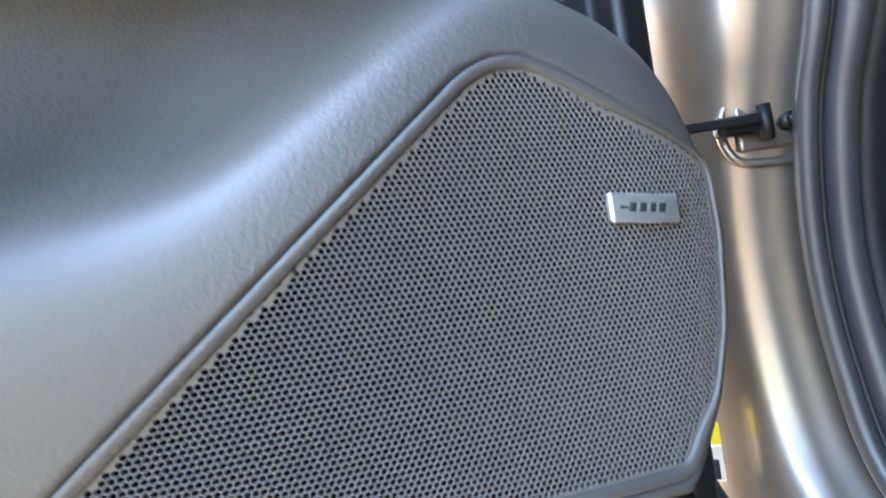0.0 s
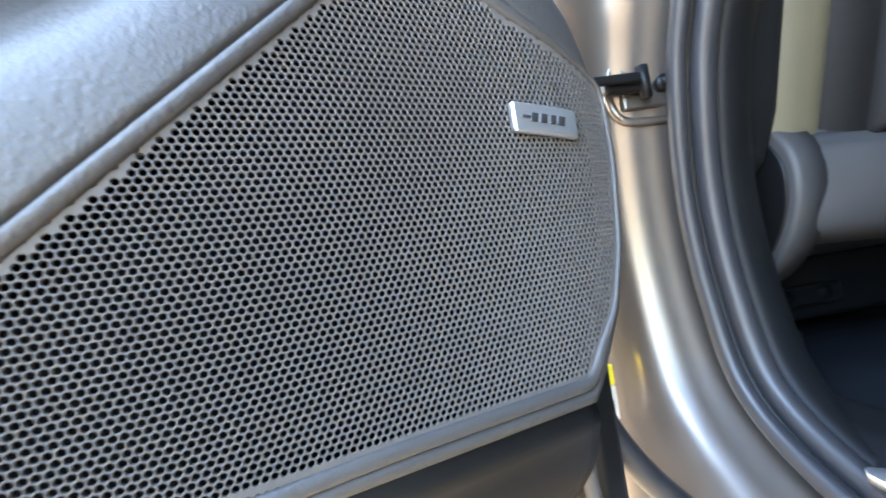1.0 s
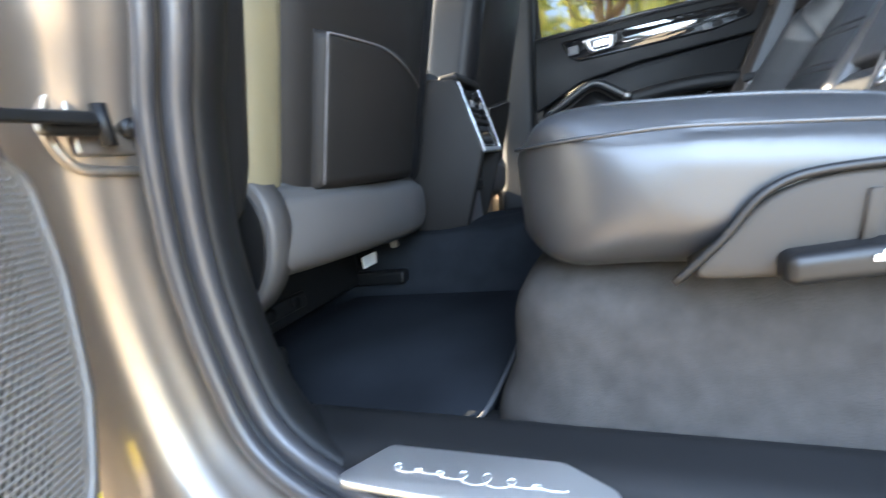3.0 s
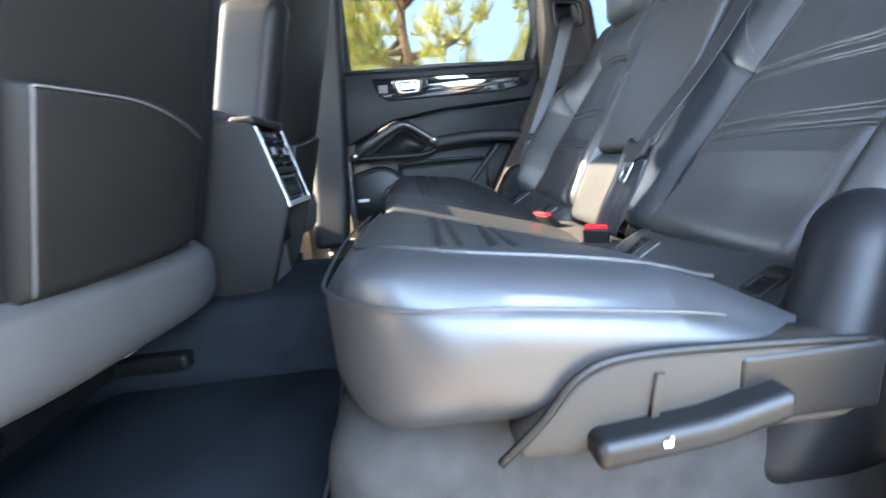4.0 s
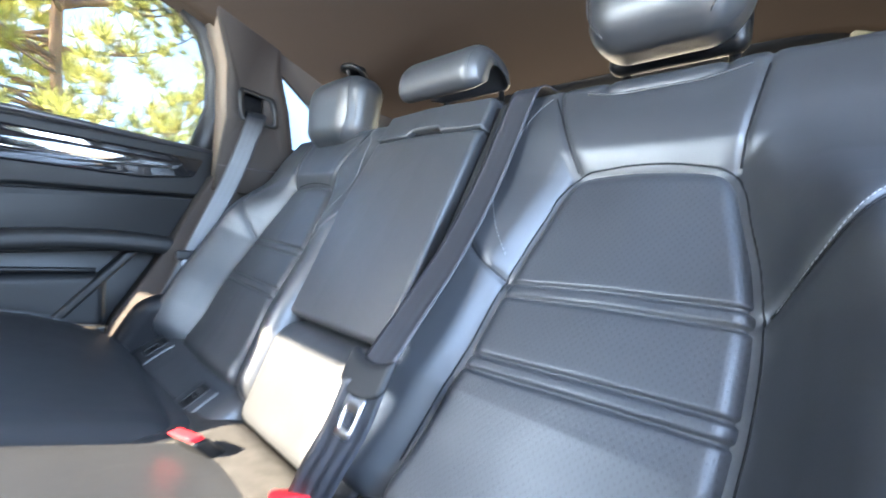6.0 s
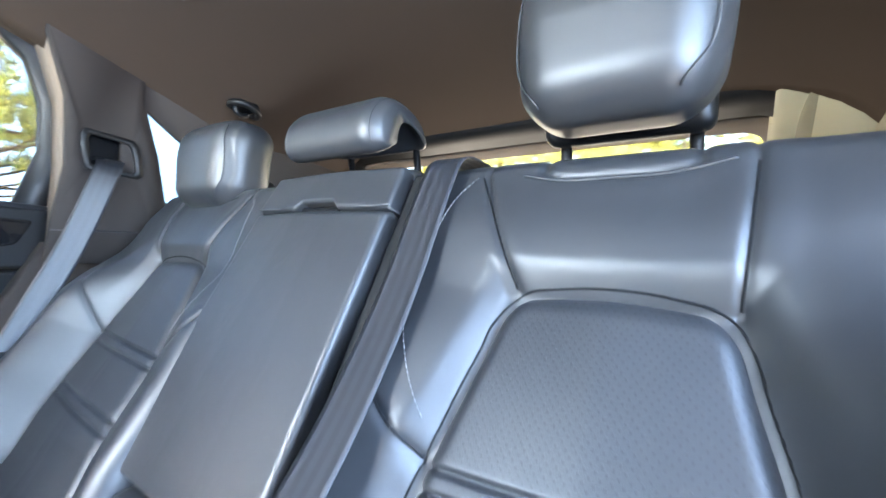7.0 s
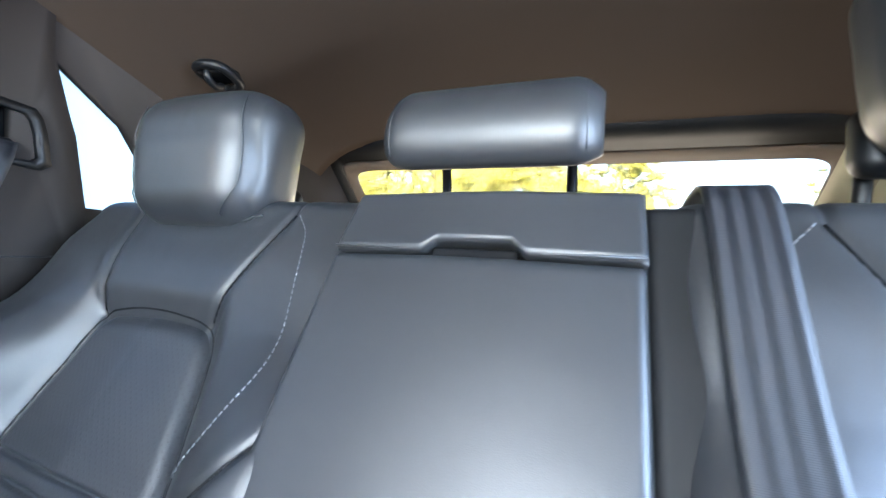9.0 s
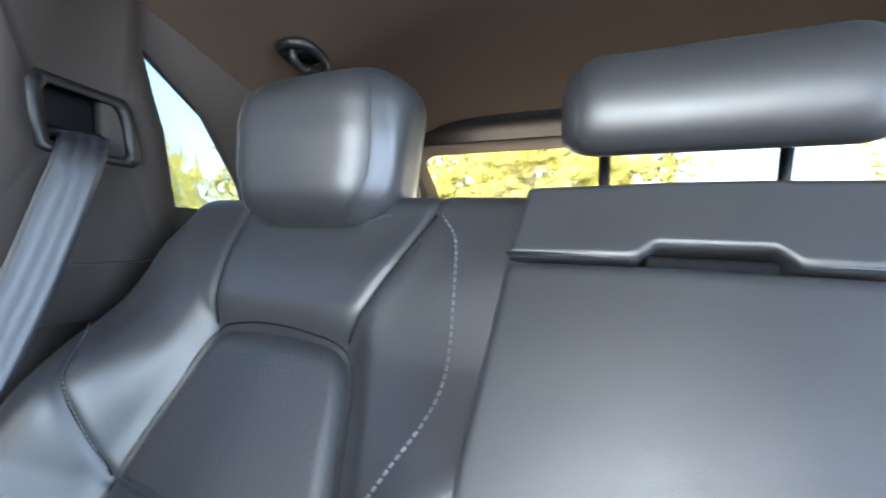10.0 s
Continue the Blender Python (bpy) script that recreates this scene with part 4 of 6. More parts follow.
    # cut-away side trim with the release lever below the outer edge
    part("side_trim", prism(rounded([(0.602, 0.624), (0.553, 0.678), (0.52, 0.688), (0.36, 0.680), (0.36, 0.624)], 0.02), 0, -0.640 if side < 0 else mirror(-0.640), -0.672 if side < 0 else mirror(-0.672), 0.004), SIDEGREY, c, "brownish side trim below the cushion")
    part("trim_rib", prism([(0.506, 0.676), (0.500, 0.676), (0.504, 0.645), (0.510, 0.645)], 0, -0.66 if side < 0 else mirror(-0.66), -0.6755 if side < 0 else mirror(-0.6755), 0.001), SIDEGREY, c)
    part("trim_edge", tube(both(side, smooth_line([(-0.670, 0.606, 0.623), (-0.6725, 0.578, 0.652), (-0.6725, 0.553, 0.681), (-0.6725, 0.515, 0.690), (-0.6725, 0.42, 0.686), (-0.670, 0.36, 0.680)], 8)), 0.0030, 8), DARK, c, "dark edge bead")
    V, F = rbox((-0.676, 0.487, 0.640), (0.030, 0.125, 0.020), 0.007, 4, (3, 12, 3))
    V[:, 2] += (V[:, 1] - 0.475) * -0.10 - 0.010 * np.clip((0.475 - V[:, 1]) / 0.06, 0, 1) * -1
    lever = part("release_lever", (both(side, V), F), DARK, c, "black plastic seat release lever")
    a = both(side, (-0.6917, 0.508, 0.640))
    part("symbol", joined(rbox(a, (0.0015, 0.006, 0.004), 0.0007, 2, (1, 2, 2)), rbox(a + np.array([0, -0.002, 0.003]), (0.0015, 0.0025, 0.003), 0.0007, 2, (1, 1, 1))), WHITE, lever, "white printed seat symbol")
    V, F = rbox((-0.668, 0.400, 0.655), (0.012, 0.10, 0.05), 0.005, 3, (2, 8, 4))
    part("recess", (both(side, V), F), DARK, c, "dark recess behind the lever")
    return c


cushion(-1)
cushion(1)
mc = thing("rear_cushion", (0.01, 0.5, 0.60), "black leather centre rear seat cushion lit by the sun", "seat cushion", "rear seat cushions")
V, F = rbox((0.0, 0.50, 0.658), (0.266, 0.42, 0.115), 0.030, 6, (24, 50, 6))
t = np.clip((V[:, 2] - 0.61) / 0.10, 0, 1)
V[:, 2] += t * (cushion_z(np.full(len(V), -0.10), V[:, 1]) - 0.7155) + 0.006 * np.cos(V[:, 0] * 11) * t
part("cover", (V, F), LEATHER, mc)

# padded strip with the anchor openings between cushion and back
def anchor_strip(side):
    s = thing("anchor_strip", both(side, (-0.36, 0.26, 0.60)), "black leather padded strip with child seat anchor openings behind the cushion", "seat trim", "anchor strips")
    surf = ([0.19, 0.215, 0.235, 0.255, 0.285, 0.315, 0.345], [0.650, 0.660, 0.660, 0.650, 0.632, 0.610, 0.585])
    def lie(V, on_slope=True):
        k = (-0.22 - V[:, 0]) / 0.288
        if on_slope:
            V[:, 2] += np.interp(V[:, 1], *surf)
        V[:, 2] += 0.013 * k
        V[:, 1] += 0.018 * k
        return V
    xs, ys = np.linspace(-0.592, -0.152, 60), np.linspace(0.19, 0.345, 30)
    Xs, Ys = np.meshgrid(xs, ys, indexing="ij")
    Zs = np.interp(Ys, *surf)
    Zs = (np.interp(Ys - 0.012, *surf) + Zs + np.interp(Ys + 0.012, *surf)) / 3
    Zs = Zs - 0.030 * (1 - np.sqrt(np.clip(1 - (1 - np.clip(np.minimum(Xs + 0.592, -0.152 - Xs) / 0.035, 0, 1)) ** 2, 0, 1)))
    V, F = sheet(np.stack((Xs, Ys, Zs), -1), (0, -0.02, -0.07))
    part("pad", (both(side, lie(V, False)), F), LEATHER, s)
    for x, y in ((-0.246, 0.287), (-0.508, 0.272)):
        V, F = rbox((x, y, 0.001), (0.070, 0.056, 0.008), 0.0038, 3, (10, 8, 2))
        V[:, 2] -= 0.20 * np.maximum(np.abs(V[:, 0] - x) - 0.030, 0)
        b = part("anchor_cover", (both(side, lie(V)), F), LEATHER, s, "raised anchor surround")
        V, F = ring_prism(rounded([(x - 0.016, y - 0.022), (x + 0.016, y - 0.022), (x + 0.016, y + 0.018), (x - 0.016, y + 0.018)], 0.006), rounded([(x - 0.0105, y - 0.008), (x + 0.0105, y - 0.008), (x + 0.0105, y + 0.013), (x - 0.0105, y + 0.013)], 0.004), 2, 0.003, 0.0075)
        part("lip", (both(side, lie(V)), F), SOFT, b, "thin raised lip")
        V, F = rbox((x, y + 0.0025, 0.0040), (0.020, 0.020, 0.004), 0.0015, 2, (2, 2, 1))
        part("opening", (both(side, lie(V)), F), HOLLOW, b, "black anchor opening")
        V, _f = tube([(x - 0.009, y - 0.002, 0.0062), (x + 0.009, y - 0.002, 0.0062)], 0.0010, 8)
        part("bar", (both(side, lie(V)), _f), DARK, b, "dark anchor bar")
    return s
anchor_strip(-1)
anchor_strip(1)
# wheel-arch side bolster beside the outer seats
for side in (-1, 1):
    V, F = rbox((-0.592, 0.275, 0.645), (0.070, 0.17, 0.23), 0.0345, 7, (12, 12, 14))
    V[:, 1] -= (V[:, 2] - 0.645) * 0.50
    V[:, 0] += 0.030 * sstep(0.60, 0.82, V[:, 2]) - 0.02 * sstep(0.20, 0.34, V[:, 1])
    sb = thing("side_bolster", both(side, (-0.64, 0.26, 0.55)), "padded side panel between seat back and door opening, coloured dark for shade", "side bolster", "side bolsters")
    # panel's near-black colour carries the shade of the doorway
    part("panel", (both(side, V), F), SIDEPAD, sb)
    part("seam", tube(both(side, smooth_line([(-0.600, 0.358, 0.60), (-0.598, 0.338, 0.64), (-0.596, 0.312, 0.68), (-0.596, 0.285, 0.71)], 8)), 0.0008, 6), LEATHER, sb, "fine raised seam")

# ---------------------------------------------------------------- belts
def ribbon(path, across, width, thick=0.0014):
    """A flat belt along a path; across: the direction of its width, one or one per point."""
    P = np.array(path, float)
    A = np.broadcast_to(np.asarray(across, float), P.shape)
    A = A / np.linalg.norm(A, axis=1, keepdims=True)
    L = np.concatenate(([0], np.cumsum(np.linalg.norm(np.diff(P, axis=0), axis=1))))
    k = np.linspace(-0.5, 0.5, 9)
    G = P[None] + (k * width)[:, None, None] * A[None]
    T = np.gradient(P, axis=0)
    N = np.cross(A, T)
    N /= np.linalg.norm(N, axis=1, keepdims=True)
    uv = np.stack(np.broadcast_arrays((k * width)[:, None], L[None]), -1)
    return sheet(G, np.mean(N, 0) * -thick, uv)


def buckle(loc, label, rz, lean):
    b = thing("belt_buckle", loc, label, "belt buckle", "belt buckles", rz=rz)
    V, F = rbox((0, 0, 0.008), (0.050, 0.024, 0.052), 0.006, 3, (4, 3, 6))
    V[:, 1] += V[:, 2] * lean
    part("housing", (V, F), DARK, b, "black plastic housing", local=True)
    V, F = rbox((0, 0, 0.036), (0.043, 0.018, 0.010), 0.003, 3, (3, 2, 1))
    V[:, 1] += V[:, 2] * lean
    part("button", (V, F), RED, b, "red release button", local=True)
    return b


cb = thing("seat_belt", (-0.17, 0.10, 0.70), "dark woven centre seat belt hanging down the seat back", "seat belt", "seat belts")
line = smooth_line([(-0.176, -0.13, 1.178), (-0.174, -0.06, 1.186), (-0.173, -0.022, 1.180), (-0.174, 0.006, 1.140), (-0.177, 0.064, 1.03), (-0.182, 0.134, 0.93), (-0.186, 0.205, 0.85), (-0.187, 0.250, 0.800)], 8)
part("webbing", ribbon(line, (1, 0.0, 0), 0.047), BELT, cb, "ribbed woven webbing")
line = smooth_line([(-0.187, 0.258, 0.785), (-0.178, 0.27, 0.74), (-0.160, 0.285, 0.69), (-0.140, 0.29, 0.645)], 8)
part("webbing", ribbon(line, (0.75, 0.6, 0.3), 0.046), BELT, cb, "ribbed woven webbing")
V, F = rbox((-0.187, 0.260, 0.792), (0.070, 0.012, 0.034), 0.006, 4, (10, 2, 5))
V[:, 2] += 0.010 * (np.abs(V[:, 0] + 0.187) / 0.035) ** 2
V[:, 1] -= (V[:, 2] - 0.79) * 0.5
tongue = part("tongue", (V, F), SOFT, cb, "dark plastic belt tongue")
V, F = ring_prism(rounded([(-0.206, 0.742), (-0.180, 0.742), (-0.176, 0.778), (-0.206, 0.778)], 0.006), rounded([(-0.200, 0.750), (-0.186, 0.750), (-0.184, 0.764), (-0.200, 0.764)], 0.004), 1, 0.266, 0.2685)
V[:, 1] -= (V[:, 2] - 0.78) * 0.5
part("plate", (V, F), CHROME, tongue, "bright steel tongue plate")
buckle((-0.125, 0.298, 0.620), "black belt buckle with a red button standing beside the outer cushion", 55, 0.15)
buckle((0.294, 0.245, 0.600), "black belt buckle with a red button between the far cushions", 60, 0.25)
buckle((0.078, 0.315, 0.622), "black belt buckle with a red button lying on the centre cushion", 20, 0.9)

rb = thing("seat_belt", (0.63, 0.10, 0.70), "dark woven seat belt hanging from its guide in the rear pillar", "seat belt", "seat belts")
line = smooth_line([(0.662, 0.046, 1.245), (0.640, 0.062, 1.205), (0.632, 0.110, 1.06), (0.622, 0.165, 0.93), (0.612, 0.20, 0.85)], 8)
part("webbing", ribbon(line, (0.25, 1, 0.1), 0.047), BELT, rb, "ribbed woven webbing")
line = smooth_line([(0.612, 0.20, 0.845), (0.618, 0.225, 0.78), (0.640, 0.26, 0.68), (0.655, 0.28, 0.60)], 8)
part("webbing", ribbon(line, (0.3, 1, 0.2), 0.047), BELT, rb, "ribbed woven webbing")
V, F = rbox((0.612, 0.205, 0.850), (0.014, 0.062, 0.024), 0.006, 3, (2, 6, 3))
tongue = part("tongue", (V, F), SOFT, rb, "dark plastic belt tongue")
part("plate", ring_prism(rounded([(0.192, 0.805), (0.220, 0.805), (0.222, 0.84), (0.19, 0.84)], 0.006), rounded([(0.198, 0.812), (0.214, 0.812), (0.214, 0.828), (0.198, 0.828)], 0.004), 0, 0.607, 0.610), CHROME, tongue, "bright steel tongue plate")

# rear pillar cover on the right with the belt guide
cp = thing("pillar_right", (0.70, 0.05, 1.05), "taupe trimmed rear roof pillar between door and quarter window", "pillar trim", kind="structure")
outer = [(0.145, 1.02), (0.135, 1.13), (0.122, 1.22), (0.128, 1.36), (0.190, 1.58), (0.00, 1.58), (-0.008, 1.366), (-0.040, 1.27), (-0.058, 1.168), (-0.062, 1.02)]
hole = [(0.082, 1.218), (0.090, 1.222), (0.096, 1.26), (0.098, 1.285), (0.092, 1.297), (0.014, 1.290), (0.006, 1.28), (0.000, 1.26), (-0.006, 1.222), (0.004, 1.214)]
part("cover", ring_prism(outer, hole, 0, 0.655, 0.675), PILLARFAB, cp)
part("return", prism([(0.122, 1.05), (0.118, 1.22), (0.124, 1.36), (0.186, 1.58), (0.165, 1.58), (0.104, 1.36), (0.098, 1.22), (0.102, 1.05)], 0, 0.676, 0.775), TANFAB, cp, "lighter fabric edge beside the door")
part("guide_frame", ring_prism(np.array(hole) * 1.0 + (np.array(hole) - np.mean(hole, 0)) * 0.10, np.mean(hole, 0) + (np.array(hole) - np.mean(hole, 0)) * 0.84, 0, 0.650, 0.662), DARK, cp, "rounded dark frame of the belt guide")
# black sheet behind the guide gives its hollow the dark of shade
part("guide_back", prism(np.mean(hole, 0) + (np.array(hole) - np.mean(hole, 0)) * 1.35, 0, 0.686, 0.700), HOLLOW, cp, "black sheet standing in for shade in the belt guide")
part("guide_bar", tube([(0.668, 0.012, 1.243), (0.668, 0.080, 1.240)], 0.006, 10), DARK, cp, "dark guide bar")
part("seam", tube([(0.654, 0.140, 1.085), (0.654, -0.06, 1.092)], 0.0012, 6), INK, cp)
lp = [(0.10, 1.02), (0.08, 1.22), (0.14, 1.58), (0.00, 1.58), (-0.008, 1.366), (-0.058, 1.168), (-0.062, 1.02)]
part("pillar_left_rear", prism(lp, 0, -0.68, -0.78), DARK, kind="structure", label="dark rear roof pillar beside the open door", category="pillar trim")
# coat hook in the headliner edge
hk = thing("coat_hook", (0.54, -0.17, 1.405), "brown plastic coat hook in a recessed ring on the headliner", "coat hook")
part("ring", tube(smooth_line([(0.535, -0.205, 1.395), (0.560, -0.19, 1.405), (0.562, -0.155, 1.412), (0.535, -0.14, 1.412), (0.508, -0.155, 1.410), (0.508, -0.19, 1.400)], 6, True), 0.008, 8, True), DARK, hk, "rounded surround")
part("hook", tube(smooth_line([(0.535, -0.15, 1.415), (0.532, -0.15, 1.395), (0.532, -0.165, 1.386), (0.534, -0.18, 1.392)], 6), 0.006, 8), DARK, hk, "dark hook")
# solid black box draws the shade inside the hook's ring
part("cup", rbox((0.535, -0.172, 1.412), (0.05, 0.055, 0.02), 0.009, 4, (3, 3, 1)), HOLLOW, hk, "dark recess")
lamp = thing("reading_lamp", (0.36, 0.10, 1.525), "dark oval reading lamp recessed in the headliner", "reading lamp")
V, F = rbox((0.36, 0.10, 1.535), (0.10, 0.16, 0.03), 0.0145, 4, (6, 8, 1))
part("housing", (V, F), DARK, lamp)
part("lens", rbox((0.36, 0.10, 1.521), (0.06, 0.10, 0.008), 0.003, 3, (4, 6, 1)), GREY, lamp, "grey lens")
for side, x0 in ((-1, -0.664), (1, mirror(-0.664))):
    pts = rounded([(-0.40, 1.10), (-0.40, 1.22), (-0.44, 1.30), (-0.52, 1.30), (-0.55, 1.20), (-0.55, 1.10)], 0.05)
    # left cover coloured lighter than the right, as the lit side
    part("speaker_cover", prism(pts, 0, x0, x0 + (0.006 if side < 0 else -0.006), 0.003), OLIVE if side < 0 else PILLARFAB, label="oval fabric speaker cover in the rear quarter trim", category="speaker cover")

# ---------------------------------------------------------------- right rear door, closed
rd = thing("door_2", (0.80, 0.5, 0.50), "closed rear door with dark trim, armrest, pull handle and speaker", "door", kind="structure")
XD = 0.772
w_in = [(0.835, 1.148), (0.835, 1.30), (0.835, 1.535), (0.32, 1.535), (0.225, 1.505), (0.165, 1.45), (0.138, 1.36), (0.135, 1.26), (0.170, 1.140)]
w_out = [(0.885, 1.135), (0.885, 1.30), (0.885, 1.58), (0.27, 1.58), (0.17, 1.55), (0.11, 1.47), (0.085, 1.36), (0.085, 1.25), (0.105, 1.12)]
part("window_frame", ring_prism(w_out, w_in, 0, XD + 0.004, XD + 0.06), DARK, rd, "dark window surround")
pane = part("pane", prism([(0.86, 1.10), (0.86, 1.56), (0.2, 1.56), (0.10, 1.40), (0.10, 1.28), (0.13, 1.10)], 0, XD + 0.034, XD + 0.038), GLASS, rd, "clear side window glass")
pane.visible_shadow = False
part("upper_panel", prism(rounded([(0.880, 1.142), (0.885, 0.88), (0.70, 0.962), (0.50, 0.988), (0.124, 1.004), (0.106, 1.13)], 0.012), 0, XD + 0.07, XD - 0.004, 0.008), SOFT, rd, "dark soft-touch upper door trim")
part("middle_panel", prism(rounded([(0.70, 0.958), (0.50, 0.982), (0.126, 0.998), (0.20, 0.85), (0.56, 0.83), (0.86, 0.83), (0.865, 0.872)], 0.012), 0, XD + 0.07, XD + 0.010, 0.005), SOFT, rd, "leather covered insert")
part("lower_panel", prism(rounded([(0.885, 0.84), (0.20, 0.85), (0.30, 0.66), (0.33, 0.52), (0.90, 0.52)], 0.02), 0, XD + 0.07, XD + 0.024, 0.01), DARK, rd, "dark lower door trim")
part("core", prism([(0.88, 1.13), (0.12, 1.11), (0.14, 0.99), (0.21, 0.85), (0.32, 0.66), (0.35, 0.53), (0.89, 0.53)], 0, XD + 0.030, XD + 0.09), DARK, rd, "dark door body")
part("belt_line_seal", tube([(XD + 0.006, 0.86, 1.146), (XD + 0.004, 0.5, 1.147), (XD + 0.004, 0.12, 1.130)], 0.007, 8), RUBBER, rd)
# decor strip with the inner handle
bez = rounded([(0.765, 1.118), (0.14, 1.105), (0.166, 1.050), (0.278, 1.033), (0.708, 1.034), (0.741, 1.055)], 0.012)
strip = part("decor_strip", prism(bez, 0, XD + 0.02, XD - 0.012, 0.007), PIANO, rd, "gloss black decor strip")
part("handle", ring_prism(rounded([(0.690, 1.104), (0.575, 1.103), (0.583, 1.054), (0.664, 1.052)], 0.01), rounded([(0.655, 1.094), (0.600, 1.093), (0.603, 1.064), (0.648, 1.063)], 0.008), 0, XD - 0.020, XD - 0.008), CHROME, strip, "satin chrome inner handle")
part("handle_blade", rbox((XD - 0.018, 0.628, 1.080), (0.006, 0.05, 0.026), 0.0028, 3, (1, 4, 3)), CHROME, strip, "satin chrome handle blade")
part("switch", rbox((XD - 0.016, 0.722, 1.076), (0.008, 0.035, 0.03), 0.0035, 3, (1, 3, 3)), GREY, strip, "small grey switch")
part("inlay", prism(rounded([(0.555, 1.098), (0.40, 1.093), (0.19, 1.088), (0.205, 1.066), (0.42, 1.050), (0.555, 1.056)], 0.008), 0, XD - 0.010, XD - 0.0145, 0.002), PIANO, strip, "gloss black inlay")
part("ambient_line", tube([(XD - 0.0145, 0.55, 1.064), (XD - 0.0145, 0.36, 1.061), (XD - 0.0145, 0.22, 1.069)], 0.0016, 6), CHROME, strip, "thin bright line")
# armrest and the angular pull grip
V, F = rbox((XD - 0.030, 0.380, 0.862), (0.085, 0.34, 0.046), 0.02, 5, (6, 20, 5))
V[:, 2] += 0.012 * (1 - np.abs((V[:, 1] - 0.38) / 0.17) ** 2)
part("armrest", (V, F), SOFT, rd, "padded leather armrest")
grip_path = smooth_line([(XD - 0.030, 0.860, 0.842), (XD - 0.050, 0.80, 0.878), (XD - 0.060, 0.70, 0.930), (XD - 0.060, 0.655, 0.940), (XD - 0.055, 0.61, 0.916), (XD - 0.050, 0.548, 0.872)], 7)
g = tube(grip_path, 0.0135, 10)
grip = part("pull_grip", g, LEATHER, rd, "angular leather pull grip")
part("end_cap", tube([(XD - 0.054, 0.562, 0.883), (XD - 0.050, 0.545, 0.870)], 0.0145, 10), CHROME, grip, "bright end cap")
part("end_cap", tube([(XD - 0.030, 0.868, 0.838), (XD - 0.038, 0.848, 0.848)], 0.0145, 10), CHROME, grip, "bright end cap")
part("lower_bar", tube(smooth_line([(XD - 0.028, 0.855, 0.832), (XD - 0.040, 0.72, 0.828), (XD - 0.042, 0.60, 0.826), (XD - 0.040, 0.545, 0.842)], 6), 0.010, 8), SOFT, grip)
part("hollow", prism(rounded([(0.80, 0.845), (0.69, 0.915), (0.655, 0.922), (0.575, 0.86), (0.60, 0.836)], 0.012), 0, XD + 0.03, XD + 0.006), DARK, rd, "dark grip recess")
# pocket and rear edge
part("pocket_edge", tube(smooth_line([(XD - 0.004, 0.70, 0.792), (XD - 0.016, 0.55, 0.800), (XD - 0.016, 0.364, 0.797)], 6), 0.006, 8), SOFT, rd, "door pocket rim")
V, F = rbox((XD + 0.005, 0.52, 0.72), (0.045, 0.36, 0.14), 0.03, 5, (4, 14, 8))
part("pocket", (V, F), SOFT, rd, "bulged door pocket")
V, F = rbox((XD - 0.005, 0.36, 0.745), (0.05, 0.028, 0.20), 0.010, 4, (4, 3, 10))
V[:, 1] -= (V[:, 2] - 0.745) * -0.85 * -1
V[:, 1] += 0.02
part("rear_brace", (V, F), SOFT, rd, "slanting rear trim edge")
# speaker bulge with its grille and badge
sp = rounded([(0.885, 0.775), (0.77, 0.800), (0.708, 0.778), (0.655, 0.70), (0.64, 0.58), (0.89, 0.58)], 0.03)
part("speaker_rim", prism(sp, 0, XD + 0.03, XD - 0.022, 0.016), SOFT, rd, "bulged speaker surround")
part("speaker_grille", prism(np.mean(sp, 0) + (sp - np.mean(sp, 0)) * np.array([0.86, 0.84]), 0, XD + 0.0, XD - 0.026, 0.003), DARK, rd, "dark perforated speaker grille")
part("badge", rbox((XD - 0.029, 0.848, 0.672), (0.004, 0.042, 0.012), 0.0015, 2, (1, 4, 2)), ALU, rd, "small silver badge")
part("edge_seal", tube(smooth_line([(XD + 0.0, 0.89, 1.15), (XD, 0.89, 0.80), (XD, 0.90, 0.55)], 6), 0.010, 8), RUBBER, rd)
part("edge_seal", tube(smooth_line([(XD + 0.0, 0.094, 1.13), (XD, 0.118, 0.985), (XD, 0.185, 0.85), (XD, 0.30, 0.655), (XD, 0.32, 0.54)], 6), 0.009, 8), RUBBER, rd)
# B-pillar cover on the right
V, F = rbox((0.74, 0.96, 1.05), (0.09, 0.13, 1.08), 0.025, 4, (4, 5, 20))
V[:, 1] -= (V[:, 2] - 0.75) * 0.10
V[:, 0] -= 0.035 * (1 - sstep(0.5, 0.75, V[:, 2]))
part("wall_right_pillar", prism([(0.86, 0.30), (1.14, 0.30), (1.12, 1.62), (0.86, 1.62)], 0, 0.80, 0.86), PAINT, kind="structure", label="painted body pillar between the right doors", category="wall")
part("pillar_right_front", (V, F), SOFT, kind="structure", label="dark moulded pillar cover ahead of the closed door", category="pillar trim")

